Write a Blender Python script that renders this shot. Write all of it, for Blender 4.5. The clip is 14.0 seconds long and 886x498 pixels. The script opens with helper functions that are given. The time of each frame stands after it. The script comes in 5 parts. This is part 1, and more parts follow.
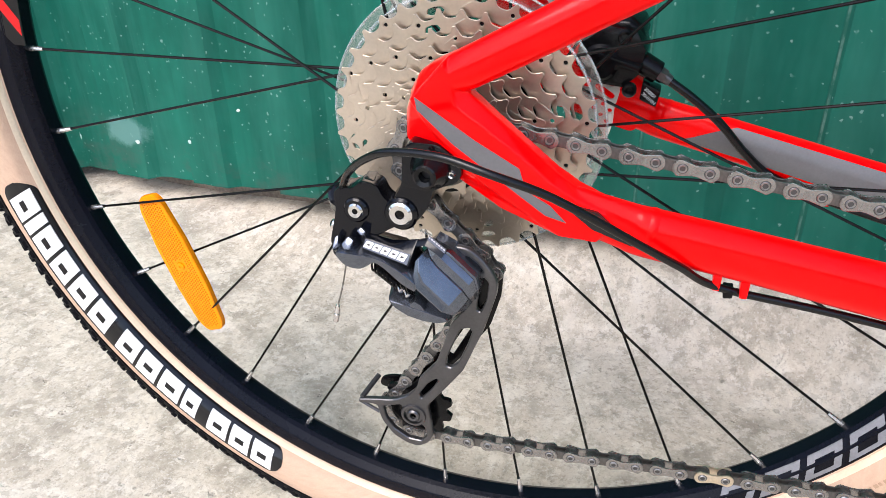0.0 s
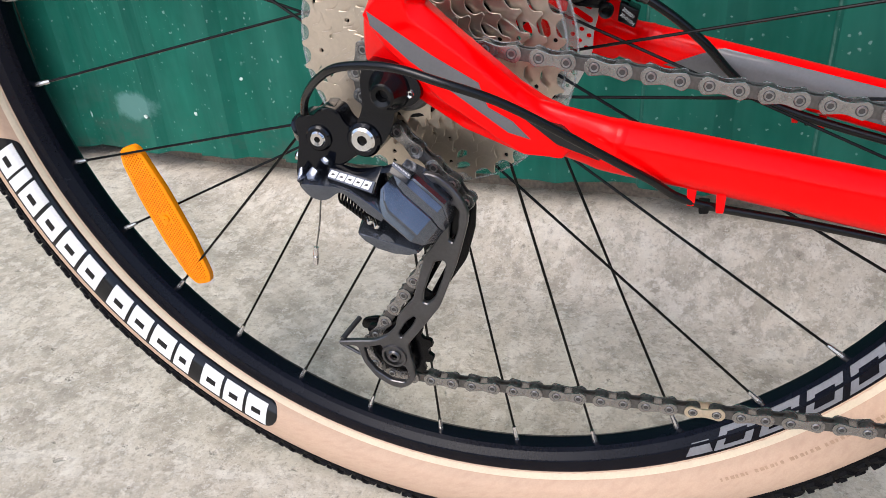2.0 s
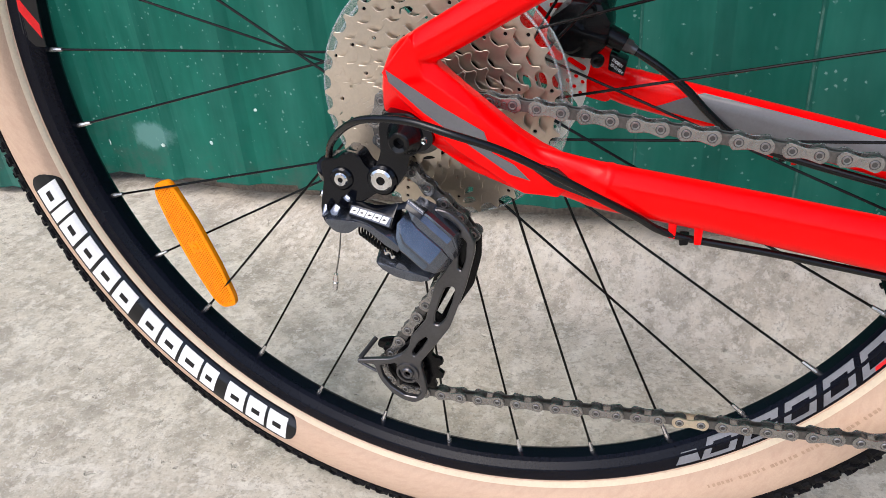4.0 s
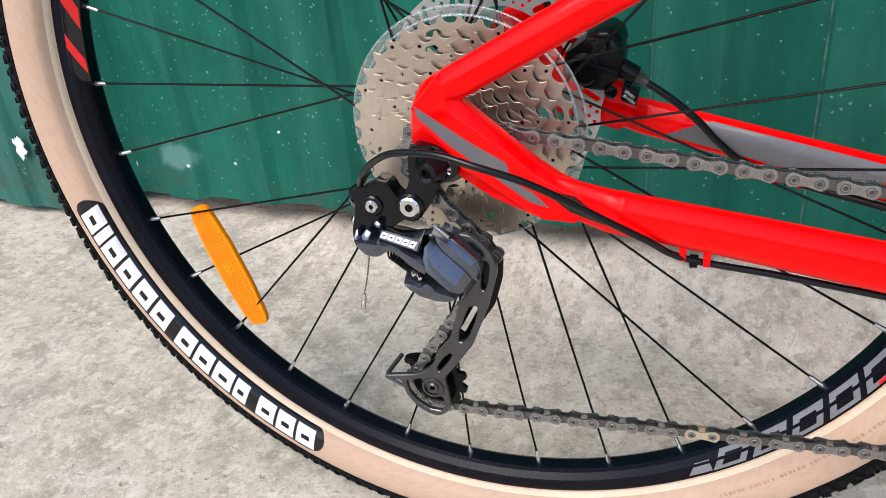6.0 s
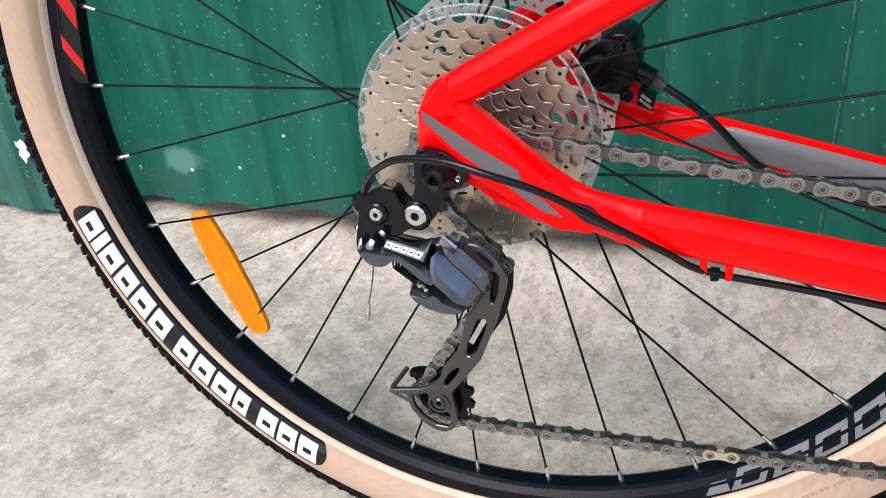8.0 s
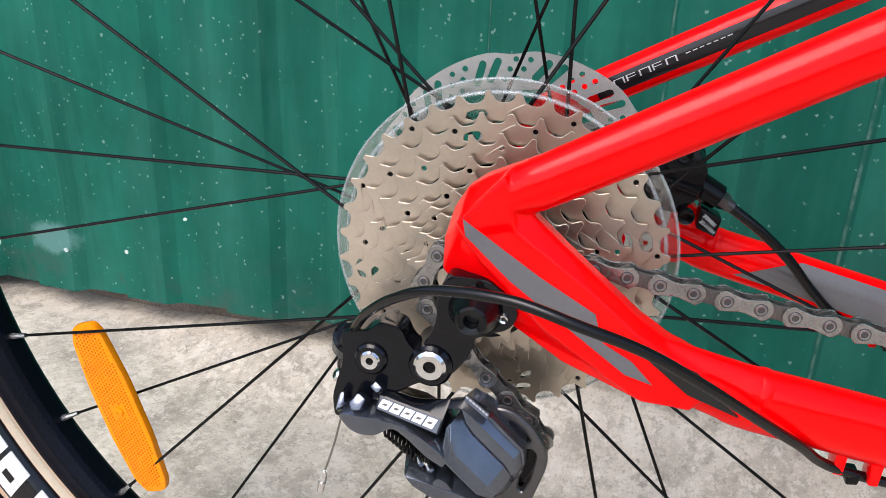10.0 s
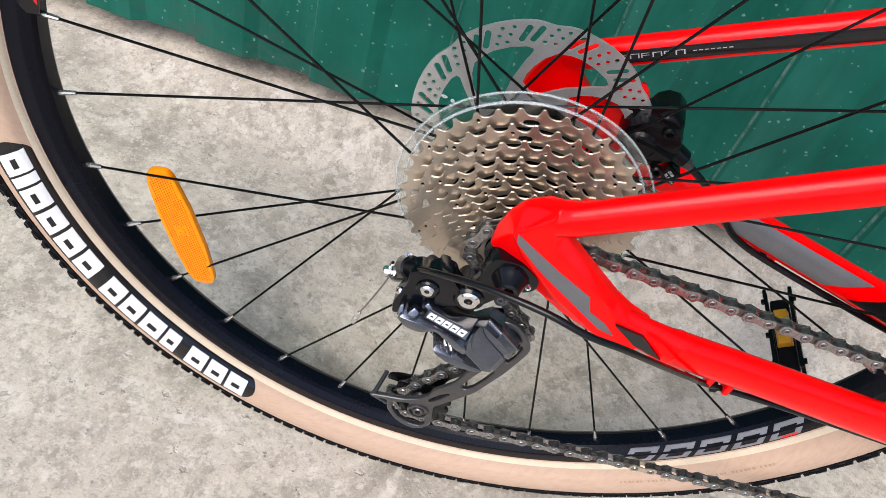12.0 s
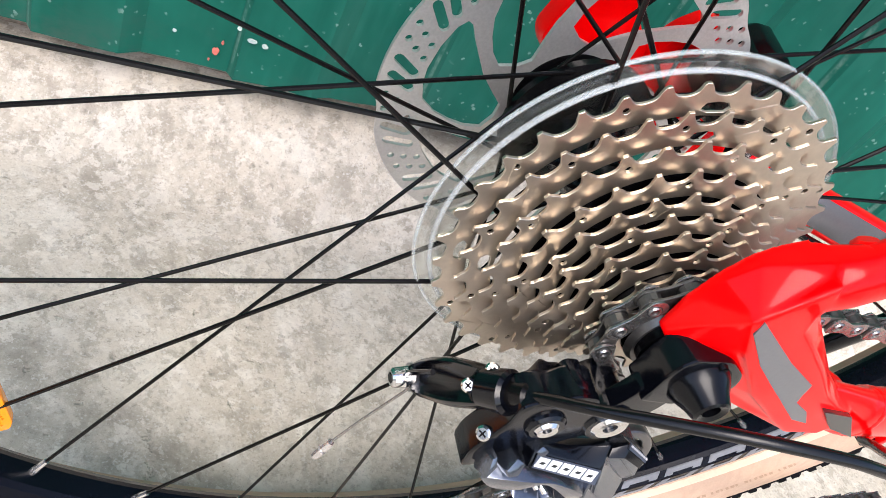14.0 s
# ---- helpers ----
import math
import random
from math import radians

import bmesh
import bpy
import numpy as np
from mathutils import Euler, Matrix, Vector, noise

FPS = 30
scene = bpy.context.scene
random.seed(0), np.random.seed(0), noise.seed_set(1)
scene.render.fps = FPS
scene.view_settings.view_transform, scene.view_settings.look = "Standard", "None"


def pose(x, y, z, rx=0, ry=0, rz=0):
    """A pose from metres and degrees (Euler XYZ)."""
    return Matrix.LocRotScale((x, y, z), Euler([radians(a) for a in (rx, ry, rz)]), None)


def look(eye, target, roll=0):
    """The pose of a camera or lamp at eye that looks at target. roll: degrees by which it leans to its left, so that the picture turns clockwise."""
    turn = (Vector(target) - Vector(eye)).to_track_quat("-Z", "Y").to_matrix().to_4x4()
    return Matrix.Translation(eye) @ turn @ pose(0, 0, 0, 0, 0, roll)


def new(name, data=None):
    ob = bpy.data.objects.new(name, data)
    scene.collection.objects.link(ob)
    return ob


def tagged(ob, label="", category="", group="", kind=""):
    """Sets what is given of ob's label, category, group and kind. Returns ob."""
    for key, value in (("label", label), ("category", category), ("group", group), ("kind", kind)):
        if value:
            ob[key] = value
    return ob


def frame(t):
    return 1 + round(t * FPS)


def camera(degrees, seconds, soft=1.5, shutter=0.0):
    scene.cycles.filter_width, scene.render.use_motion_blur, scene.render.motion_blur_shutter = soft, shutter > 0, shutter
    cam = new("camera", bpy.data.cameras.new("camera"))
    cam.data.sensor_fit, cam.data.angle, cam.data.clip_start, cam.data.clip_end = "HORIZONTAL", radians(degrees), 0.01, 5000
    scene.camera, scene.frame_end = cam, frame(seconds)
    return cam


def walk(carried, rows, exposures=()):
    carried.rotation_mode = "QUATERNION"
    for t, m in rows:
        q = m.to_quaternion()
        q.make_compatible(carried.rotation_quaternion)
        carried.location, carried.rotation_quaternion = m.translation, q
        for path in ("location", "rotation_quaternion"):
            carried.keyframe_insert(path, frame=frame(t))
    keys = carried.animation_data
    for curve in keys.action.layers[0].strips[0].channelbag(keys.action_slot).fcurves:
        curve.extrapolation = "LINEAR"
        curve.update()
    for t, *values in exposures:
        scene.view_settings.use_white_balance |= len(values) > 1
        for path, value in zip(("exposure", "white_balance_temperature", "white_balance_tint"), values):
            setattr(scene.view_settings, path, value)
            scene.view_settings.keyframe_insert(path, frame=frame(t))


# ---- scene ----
from mathutils.geometry import delaunay_2d_cdt

cam = camera(58.91, 14.0, soft=0.5, shutter=0.0)
PATH = [
    (0, (0.1091, -0.4150, 0.5261), (-0.1441, 0.4109, 0.0223), -1.49),
    (0.5, (0.1109, -0.4131, 0.5013), (-0.1546, 0.4082, -0.0036), -2.13),
    (1, (0.1236, -0.4148, 0.4994), (-0.1618, 0.3986, -0.0076), -3.53),
    (1.5, (0.1350, -0.4108, 0.4948), (-0.1543, 0.3969, -0.0188), -4.13),
    (2, (0.1409, -0.4095, 0.4922), (-0.1513, 0.3952, -0.0246), -4.57),
    (2.5, (0.1381, -0.4162, 0.4989), (-0.1548, 0.3882, -0.0179), -4.64),
    (4.8, (0.1548, -0.4569, 0.5400), (-0.1516, 0.3607, 0.0524), -5.49),
    (5, (0.1530, -0.4588, 0.5443), (-0.1568, 0.3555, 0.0534), -5.72),
    (5.5, (0.1547, -0.4666, 0.5447), (-0.1590, 0.3523, 0.0642), -5.55),
    (6, (0.1521, -0.4698, 0.5421), (-0.1617, 0.3485, 0.0606), -5.61),
    (6.5, (0.1493, -0.4682, 0.5406), (-0.1677, 0.3487, 0.0587), -5.61),
    (7, (0.1485, -0.4666, 0.5428), (-0.1706, 0.3495, 0.0611), -5.69),
    (7.5, (0.1511, -0.4608, 0.5397), (-0.1728, 0.3540, 0.0589), -5.84),
    (7.7, (0.1514, -0.4598, 0.5394), (-0.1786, 0.3530, 0.0591), -5.97),
    (9.8, (0.0315, -0.3446, 0.4802), (-0.1469, 0.5626, 0.0993), 1.83),
    (10, (0.0413, -0.3455, 0.4998), (-0.1414, 0.5629, 0.1239), 2.31),
    (10.5, (0.0535, -0.3452, 0.5253), (-0.1216, 0.5442, 0.1031), 2.00),
    (11, (0.0498, -0.3657, 0.5297), (-0.1218, 0.4835, 0.0303), 3.41),
    (11.5, (0.0167, -0.3828, 0.6264), (-0.0476, 0.3897, -0.0054), 11.50),
    (12, (-0.0602, -0.3691, 0.6834), (-0.0080, 0.3116, -0.0473), 19.24),
    (12.5, (-0.1045, -0.2595, 0.6178), (0.0530, 0.3888, -0.1271), 24.30),
    (13, (-0.1385, -0.2237, 0.5392), (0.1901, 0.4036, -0.1668), 31.37),
    (13.5, (-0.1743, -0.1931, 0.5265), (0.2444, 0.4095, -0.1529), 32.79),
    (14, (-0.1791, -0.1817, 0.5269), (0.2518, 0.4206, -0.1451), 32.41),
]
EXPOSURES = [(t, stops, 6500, 13.5) for t, stops in ((0.0, 0.82), (0.5, 0.45), (2.5, 0.42), (5.0, 0.43), (9.8, 0.53), (11.0, 0.53), (11.5, 0.46), (12.0, 0.46), (12.5, 0.64), (13.0, 0.82), (14.0, 0.90))]
walk(cam, [(t, look(eye, target, roll)) for t, eye, target, roll in PATH], EXPOSURES)

# ---- light: a bright overcast sky ----
world = bpy.data.worlds.new("sky")
scene.world = world
world.use_nodes = True
wn = world.node_tree
sky = wn.nodes.new("ShaderNodeTexSky")
sky.sky_type, sky.sun_disc = "NISHITA", False
SUN_EL, SUN_ROT = 50, 200
sky.sun_elevation, sky.sun_rotation = radians(SUN_EL), radians(SUN_ROT)
sky.dust_density = 2.0
wn.links.new(sky.outputs[0], wn.nodes["Background"].inputs[0])
wn.nodes["Background"].inputs[1].default_value = 0.19
sun = new("sun", bpy.data.lights.new("sun", "SUN"))
sun.data.energy, sun.data.angle, sun.data.color = 1.7, radians(40), (1.0, 0.97, 0.94)
sx = Vector((math.sin(radians(SUN_ROT)) * math.cos(radians(SUN_EL)), math.cos(radians(SUN_ROT)) * math.cos(radians(SUN_EL)), math.sin(radians(SUN_EL))))
sun.matrix_world = look(sx * 5, (0, 0, 0))
scene.view_settings.exposure = 0.95


# ---- materials ----
def material(name, base, rough=0.5, metal=0.0, vary=0.12, scale=60.0, fine=600.0, bump=0.0, coat=0.0, tint=None, tint_amount=0.3, spec=0.5, coat_rough=0.05, coat_ior=1.5):
    """A surface whose colour, gloss and relief vary at a coarse and a fine scale."""
    m = bpy.data.materials.new(name)
    m.use_nodes = True
    nt = m.node_tree
    bsdf = nt.nodes["Principled BSDF"]
    link, make = nt.links.new, nt.nodes.new
    co = make("ShaderNodeTexCoord")
    n1, n2 = make("ShaderNodeTexNoise"), make("ShaderNodeTexNoise")
    for n, s in ((n1, scale), (n2, fine)):
        n.inputs["Scale"].default_value, n.inputs["Detail"].default_value = s, 4
        link(co.outputs["Object"], n.inputs["Vector"])
    mix = make("ShaderNodeMix")
    mix.data_type = "RGBA"
    mix.inputs["A"].default_value = (*[c * (1 - vary) for c in base], 1)
    mix.inputs["B"].default_value = (*[min(1, c * (1 + vary)) for c in base], 1)
    add = make("ShaderNodeMath")
    add.operation = "MULTIPLY_ADD"
    link(n2.outputs["Fac"], add.inputs[0])
    add.inputs[1].default_value = 0.5
    half = make("ShaderNodeMath")
    half.operation = "MULTIPLY"
    link(n1.outputs["Fac"], half.inputs[0])
    half.inputs[1].default_value = 0.5
    link(half.outputs[0], add.inputs[2])
    ramp = make("ShaderNodeMapRange")
    ramp.inputs["From Min"].default_value, ramp.inputs["From Max"].default_value = 0.35, 0.65
    link(add.outputs[0], ramp.inputs["Value"])
    link(ramp.outputs[0], mix.inputs["Factor"])
    last = mix.outputs["Result"]
    if tint:
        m2 = make("ShaderNodeMix")
        m2.data_type = "RGBA"
        r2 = make("ShaderNodeMapRange")
        r2.inputs["From Min"].default_value, r2.inputs["From Max"].default_value = 0.5, 0.75
        r2.inputs["To Max"].default_value = tint_amount
        link(n1.outputs["Fac"], r2.inputs["Value"])
        link(r2.outputs[0], m2.inputs["Factor"])
        link(last, m2.inputs["A"])
        m2.inputs["B"].default_value = (*tint, 1)
        last = m2.outputs["Result"]
    link(last, bsdf.inputs["Base Color"])
    rr = make("ShaderNodeMapRange")
    rr.inputs["To Min"].default_value, rr.inputs["To Max"].default_value = max(0.02, rough * 0.8), min(1, rough * 1.2)
    link(n1.outputs["Fac"], rr.inputs["Value"])
    link(rr.outputs[0], bsdf.inputs["Roughness"])
    bsdf.inputs["Metallic"].default_value = metal
    bsdf.inputs["Specular IOR Level"].default_value = spec
    if coat:
        bsdf.inputs["Coat Weight"].default_value, bsdf.inputs["Coat Roughness"].default_value, bsdf.inputs["Coat IOR"].default_value = coat, coat_rough, coat_ior
    if bump:
        b = make("ShaderNodeBump")
        b.inputs["Strength"].default_value, b.inputs["Distance"].default_value = bump, 0.001
        link(n2.outputs["Fac"], b.inputs["Height"])
        link(b.outputs[0], bsdf.inputs["Normal"])
    return m


RED = material("red_gloss_paint", (0.92, 0.0005, 0.0008), 0.36, vary=0.03, scale=20, coat=0.7, spec=0.02, coat_rough=0.05, coat_ior=1.32)
GREY = material("grey_decal", (0.11, 0.11, 0.115), 0.4, vary=0.08, coat=0.5, spec=0.3)
NIGHT = material("black_decal", (0.004, 0.004, 0.005), 0.30, vary=0.2, spec=0.3, coat=0.5)
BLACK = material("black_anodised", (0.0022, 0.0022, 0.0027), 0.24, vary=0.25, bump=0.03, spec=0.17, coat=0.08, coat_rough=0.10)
RIMBLACK = material("black_rim", (0.0026, 0.0034, 0.0072), 0.26, vary=0.2, scale=25, spec=0.15)
SPOKE = material("black_spoke", (0.004, 0.0035, 0.0035), 0.24, vary=0.2, spec=0.19)
BOSS = material("black_gloss_nut", (0.0025, 0.0027, 0.0036), 0.2, vary=0.2, spec=0.28)
RUBBER = material("black_rubber", (0.004, 0.004, 0.005), 0.7, vary=0.3, bump=0.3, spec=0.11)
HOSE = material("black_housing", (0.0025, 0.0025, 0.003), 0.24, vary=0.2, bump=0.05, spec=0.36)
TAN = material("tan_sidewall", (0.53, 0.375, 0.27), 0.8, vary=0.06, scale=14, fine=900, bump=0.12, tint=(0.46, 0.31, 0.215), tint_amount=0.3, spec=0.12)
# the casing's threads show through as faint slanting streaks
tan_nodes, tan_link = TAN.node_tree.nodes, TAN.node_tree.links.new
tan_co, tan_sep, tan_vec = tan_nodes.new("ShaderNodeTexCoord"), tan_nodes.new("ShaderNodeSeparateXYZ"), tan_nodes.new("ShaderNodeCombineXYZ")
tan_link(tan_co.outputs["Object"], tan_sep.inputs[0])


def tan_math(op, a, b):
    n = tan_nodes.new("ShaderNodeMath")
    n.operation = op
    for i, v in enumerate((a, b)):
        if isinstance(v, float):
            n.inputs[i].default_value = v
        else:
            tan_link(v, n.inputs[i])
    return n.outputs[0]


tan_z = tan_math("SUBTRACT", tan_sep.outputs["Z"], 0.366)
tan_r = tan_math("SQRT", tan_math("ADD", tan_math("MULTIPLY", tan_sep.outputs["X"], tan_sep.outputs["X"]), tan_math("MULTIPLY", tan_z, tan_z)), 0.0)
tan_a = tan_math("MULTIPLY", tan_math("ARCTAN2", tan_z, tan_sep.outputs["X"]), 0.34)
tan_link(tan_math("ADD", tan_a, tan_math("MULTIPLY", tan_r, 1.6)), tan_vec.inputs[0])
tan_link(tan_math("MULTIPLY", tan_r, 1.5), tan_vec.inputs[1])
tan_noise, tan_range, tan_mix = tan_nodes.new("ShaderNodeTexNoise"), tan_nodes.new("ShaderNodeMapRange"), tan_nodes.new("ShaderNodeMix")
tan_noise.inputs["Scale"].default_value, tan_noise.inputs["Detail"].default_value = 150, 4
tan_link(tan_vec.outputs[0], tan_noise.inputs["Vector"])
tan_range.inputs["From Min"].default_value, tan_range.inputs["From Max"].default_value, tan_range.inputs["To Max"].default_value = 0.45, 0.75, 0.55
tan_link(tan_noise.outputs["Fac"], tan_range.inputs["Value"])
tan_mix.data_type = "RGBA"
tan_bsdf = tan_nodes["Principled BSDF"]
tan_link(tan_bsdf.inputs["Base Color"].links[0].from_socket, tan_mix.inputs["A"])
tan_mix.inputs["B"].default_value = (0.44, 0.295, 0.215, 1)
tan_link(tan_range.outputs[0], tan_mix.inputs["Factor"])
tan_link(tan_mix.outputs["Result"], tan_bsdf.inputs["Base Color"])
CREAM = material("cream_bead", (0.66, 0.56, 0.41), 0.8, vary=0.08, spec=0.1)
WHITE = material("white_print", (0.78, 0.78, 0.77), 0.5, vary=0.06)
STEEL = material("nickel_steel", (0.565, 0.485, 0.39), 0.31, 0.92, vary=0.06, scale=40, fine=500, bump=0.03, tint=(0.34, 0.27, 0.205), tint_amount=0.45)
# turned faces: the grain runs round the axle
turned_grain = STEEL.node_tree.nodes.new("ShaderNodeTangent")
turned_grain.direction_type, turned_grain.axis = "RADIAL", "Y"
STEEL.node_tree.links.new(turned_grain.outputs[0], STEEL.node_tree.nodes["Principled BSDF"].inputs["Tangent"])
STEEL.node_tree.nodes["Principled BSDF"].inputs["Anisotropic"].default_value = 0.75
CHAIN = material("chain_steel", (0.33, 0.32, 0.31), 0.26, 0.9, vary=0.2, scale=120, tint=(0.12, 0.105, 0.095), tint_amount=0.45)
INNER = material("dark_chain_steel", (0.13, 0.125, 0.12), 0.36, 0.88, vary=0.25, scale=120)
PIN = material("chain_pin", (0.36, 0.355, 0.345), 0.3, 0.95)
GOLDLINK = material("pale_link", (0.70, 0.60, 0.46), 0.3, 0.9)
CHROME = material("chrome", (0.78, 0.77, 0.75), 0.16, 1.0, vary=0.05)
ROTOR = material("rotor_steel", (0.56, 0.55, 0.535), 0.32, 0.7, vary=0.10, scale=30, fine=900, bump=0.05)
DARK = material("blue_black_enamel", (0.0018, 0.0022, 0.0038), 0.15, 0.0, vary=0.2, scale=90, spec=0.36)
GLINT = material("blue_grey_enamel", (0.135, 0.150, 0.180), 0.21, 0.9, vary=0.15, scale=110, coat=0.2, coat_rough=0.05)
CAGE = material("grey_cage", (0.095, 0.093, 0.095), 0.30, 0.8, vary=0.12, scale=80, coat=0.2, coat_rough=0.12)
ORANGE = material("orange_reflector", (0.95, 0.27, 0.002), 0.18, vary=0.12, scale=90, coat=0.2, spec=0.15, tint=(0.80, 0.16, 0.001), tint_amount=0.5)
AMBER = material("orange_prism", (0.74, 0.155, 0.001), 0.25, vary=0.25, scale=150, spec=0.2)
PEDALORANGE = material("amber_reflector", (0.52, 0.24, 0.012), 0.3)
SOIL = material("packed_earth", (0.24, 0.19, 0.145), 0.95, vary=0.4, scale=25, fine=200, bump=0.5)
PLASTER = material("dull_plaster", (0.30, 0.275, 0.24), 0.9, vary=0.25, scale=3, fine=60, bump=0.2)
STRIP = material("dull_grey_print", (0.060, 0.070, 0.092), 0.42, 0.4, vary=0.1, spec=0.3)
PALE = material("pale_grey_print", (0.42, 0.42, 0.43), 0.5)
RIMGREY = material("grey_rim_print", (0.19, 0.195, 0.21), 0.4, spec=0.3)
FAINT = material("brown_print", (0.40, 0.27, 0.185), 0.8, spec=0.1)
NIPPLE = material("nipple_alloy", (0.72, 0.70, 0.68), 0.25, 0.9)


def clear_plastic():
    m = bpy.data.materials.new("clear_plastic")
    m.use_nodes = True
    nt = m.node_tree
    nt.nodes.remove(nt.nodes["Principled BSDF"])
    a, b, mix, f, p, q = (nt.nodes.new(n) for n in ("ShaderNodeBsdfTransparent", "ShaderNodeBsdfGlossy", "ShaderNodeMixShader", "ShaderNodeLayerWeight", "ShaderNodeMath", "ShaderNodeMath"))
    a.inputs[0].default_value = (0.95, 0.97, 0.96, 1)
    b.inputs["Roughness"].default_value = 0.22
    p.operation, q.operation = "POWER", "MULTIPLY_ADD"
    p.inputs[1].default_value = 4.0
    q.inputs[1].default_value, q.inputs[2].default_value = 0.5, 0.20
    nt.links.new(f.outputs["Facing"], p.inputs[0])
    nt.links.new(p.outputs[0], q.inputs[0])
    nt.links.new(q.outputs[0], mix.inputs[0])
    nt.links.new(a.outputs[0], mix.inputs[1])
    nt.links.new(b.outputs[0], mix.inputs[2])
    nt.links.new(mix.outputs[0], nt.nodes["Material Output"].inputs[0])
    return m


CLEAR = clear_plastic()
EDGE = material("clear_plastic_edge", (0.62, 0.66, 0.66), 0.12, vary=0.1)
EDGE.node_tree.nodes["Principled BSDF"].inputs["Alpha"].default_value = 0.30


def concrete():
    """Worn pale concrete: cloudy tone, darker damp stains, small pits and grit."""
    m = bpy.data.materials.new("worn_concrete")
    m.use_nodes = True
    nt = m.node_tree
    bsdf = nt.nodes["Principled BSDF"]
    link, make = nt.links.new, nt.nodes.new
    co = make("ShaderNodeTexCoord")

    def noise_at(scale, detail=6, rough=0.6):
        n = make("ShaderNodeTexNoise")
        n.inputs["Scale"].default_value, n.inputs["Detail"].default_value, n.inputs["Roughness"].default_value = scale, detail, rough
        link(co.outputs["Object"], n.inputs["Vector"])
        return n.outputs["Fac"]

    def span(value, lo, hi, a=0.0, b=1.0):
        r = make("ShaderNodeMapRange")
        r.inputs["From Min"].default_value, r.inputs["From Max"].default_value = lo, hi
        r.inputs["To Min"].default_value, r.inputs["To Max"].default_value = a, b
        link(value, r.inputs["Value"])
        return r.outputs[0]

    def blend(f, a, b):
        x = make("ShaderNodeMix")
        x.data_type = "RGBA"
        link(f, x.inputs["Factor"])
        for key, v in (("A", a), ("B", b)):
            if isinstance(v, tuple):
                x.inputs[key].default_value = (*v, 1)
            else:
                link(v, x.inputs[key])
        return x.outputs["Result"]

    cloud, patch, blot, grit, pit = noise_at(3.5, 5, 0.6), noise_at(11, 8, 0.68), noise_at(34, 8, 0.72), noise_at(170, 4, 0.7), noise_at(75, 3, 0.5)
    c = blend(span(cloud, 0.38, 0.62), (0.505, 0.445, 0.350), (0.612, 0.547, 0.440))
    c = blend(span(patch, 0.50, 0.66, 0, 0.55), c, (0.299, 0.265, 0.210))
    c = blend(span(blot, 0.52, 0.68, 0, 0.42), c, (0.211, 0.187, 0.156))
    c = blend(span(blot, 0.46, 0.34, 0, 0.6), c, (0.600, 0.552, 0.468))
    c = blend(span(grit, 0.46, 0.32, 0, 0.45), c, (0.211, 0.187, 0.159))
    chip = noise_at(62, 9, 0.8)
    c = blend(span(chip, 0.53, 0.66, 0, 0.4), c, (0.220, 0.196, 0.156))
    c = blend(span(chip, 0.47, 0.35, 0, 0.7), c, (0.651, 0.600, 0.508))
    c = blend(span(noise_at(8, 6, 0.7), 0.53, 0.66, 0, 0.62), c, (0.268, 0.235, 0.184))
    c = blend(span(pit, 0.68, 0.74, 0, 0.35), c, (0.141, 0.122, 0.096))
    wide = noise_at(5.5, 7, 0.74)
    c = blend(span(wide, 0.53, 0.66, 0, 0.5), c, (0.246, 0.218, 0.172))
    # scabs, chips and grains with crisp edges
    for scale, detail, lo, hi, amount, tone in ((26, 8, 0.545, 0.585, 0.46, (0.290, 0.248, 0.190)), (30, 8, 0.445, 0.405, 0.5, (0.690, 0.634, 0.535)), (4.2, 7, 0.54, 0.62, 0.22, (0.317, 0.283, 0.227)), (42, 7, 0.565, 0.59, 0.42, (0.273, 0.240, 0.189)), (58, 7, 0.425, 0.40, 0.48, (0.704, 0.652, 0.556)),
                                                (105, 5, 0.60, 0.625, 0.24, (0.194, 0.165, 0.130)), (150, 4, 0.39, 0.365, 0.32, (0.722, 0.684, 0.597))):
        c = blend(span(noise_at(scale, detail, 0.66), lo, hi, 0, amount), c, tone)
    speck = noise_at(420, 2, 0.6)
    c = blend(span(speck, 0.60, 0.70, 0, 0.32), c, (0.141, 0.122, 0.101))
    c = blend(span(speck, 0.40, 0.30, 0, 0.5), c, (0.651, 0.605, 0.525))
    link(c, bsdf.inputs["Base Color"])
    bsdf.inputs["Roughness"].default_value = 0.88
    height = make("ShaderNodeMath")
    height.operation = "MULTIPLY_ADD"
    link(grit, height.inputs[0])
    height.inputs[1].default_value = 0.5
    link(span(pit, 0.66, 0.74, 0.5, -0.6), height.inputs[2])
    b = make("ShaderNodeBump")
    b.inputs["Strength"].default_value, b.inputs["Distance"].default_value = 0.55, 0.0025
    link(height.outputs[0], b.inputs["Height"])
    link(b.outputs[0], bsdf.inputs["Normal"])
    return m


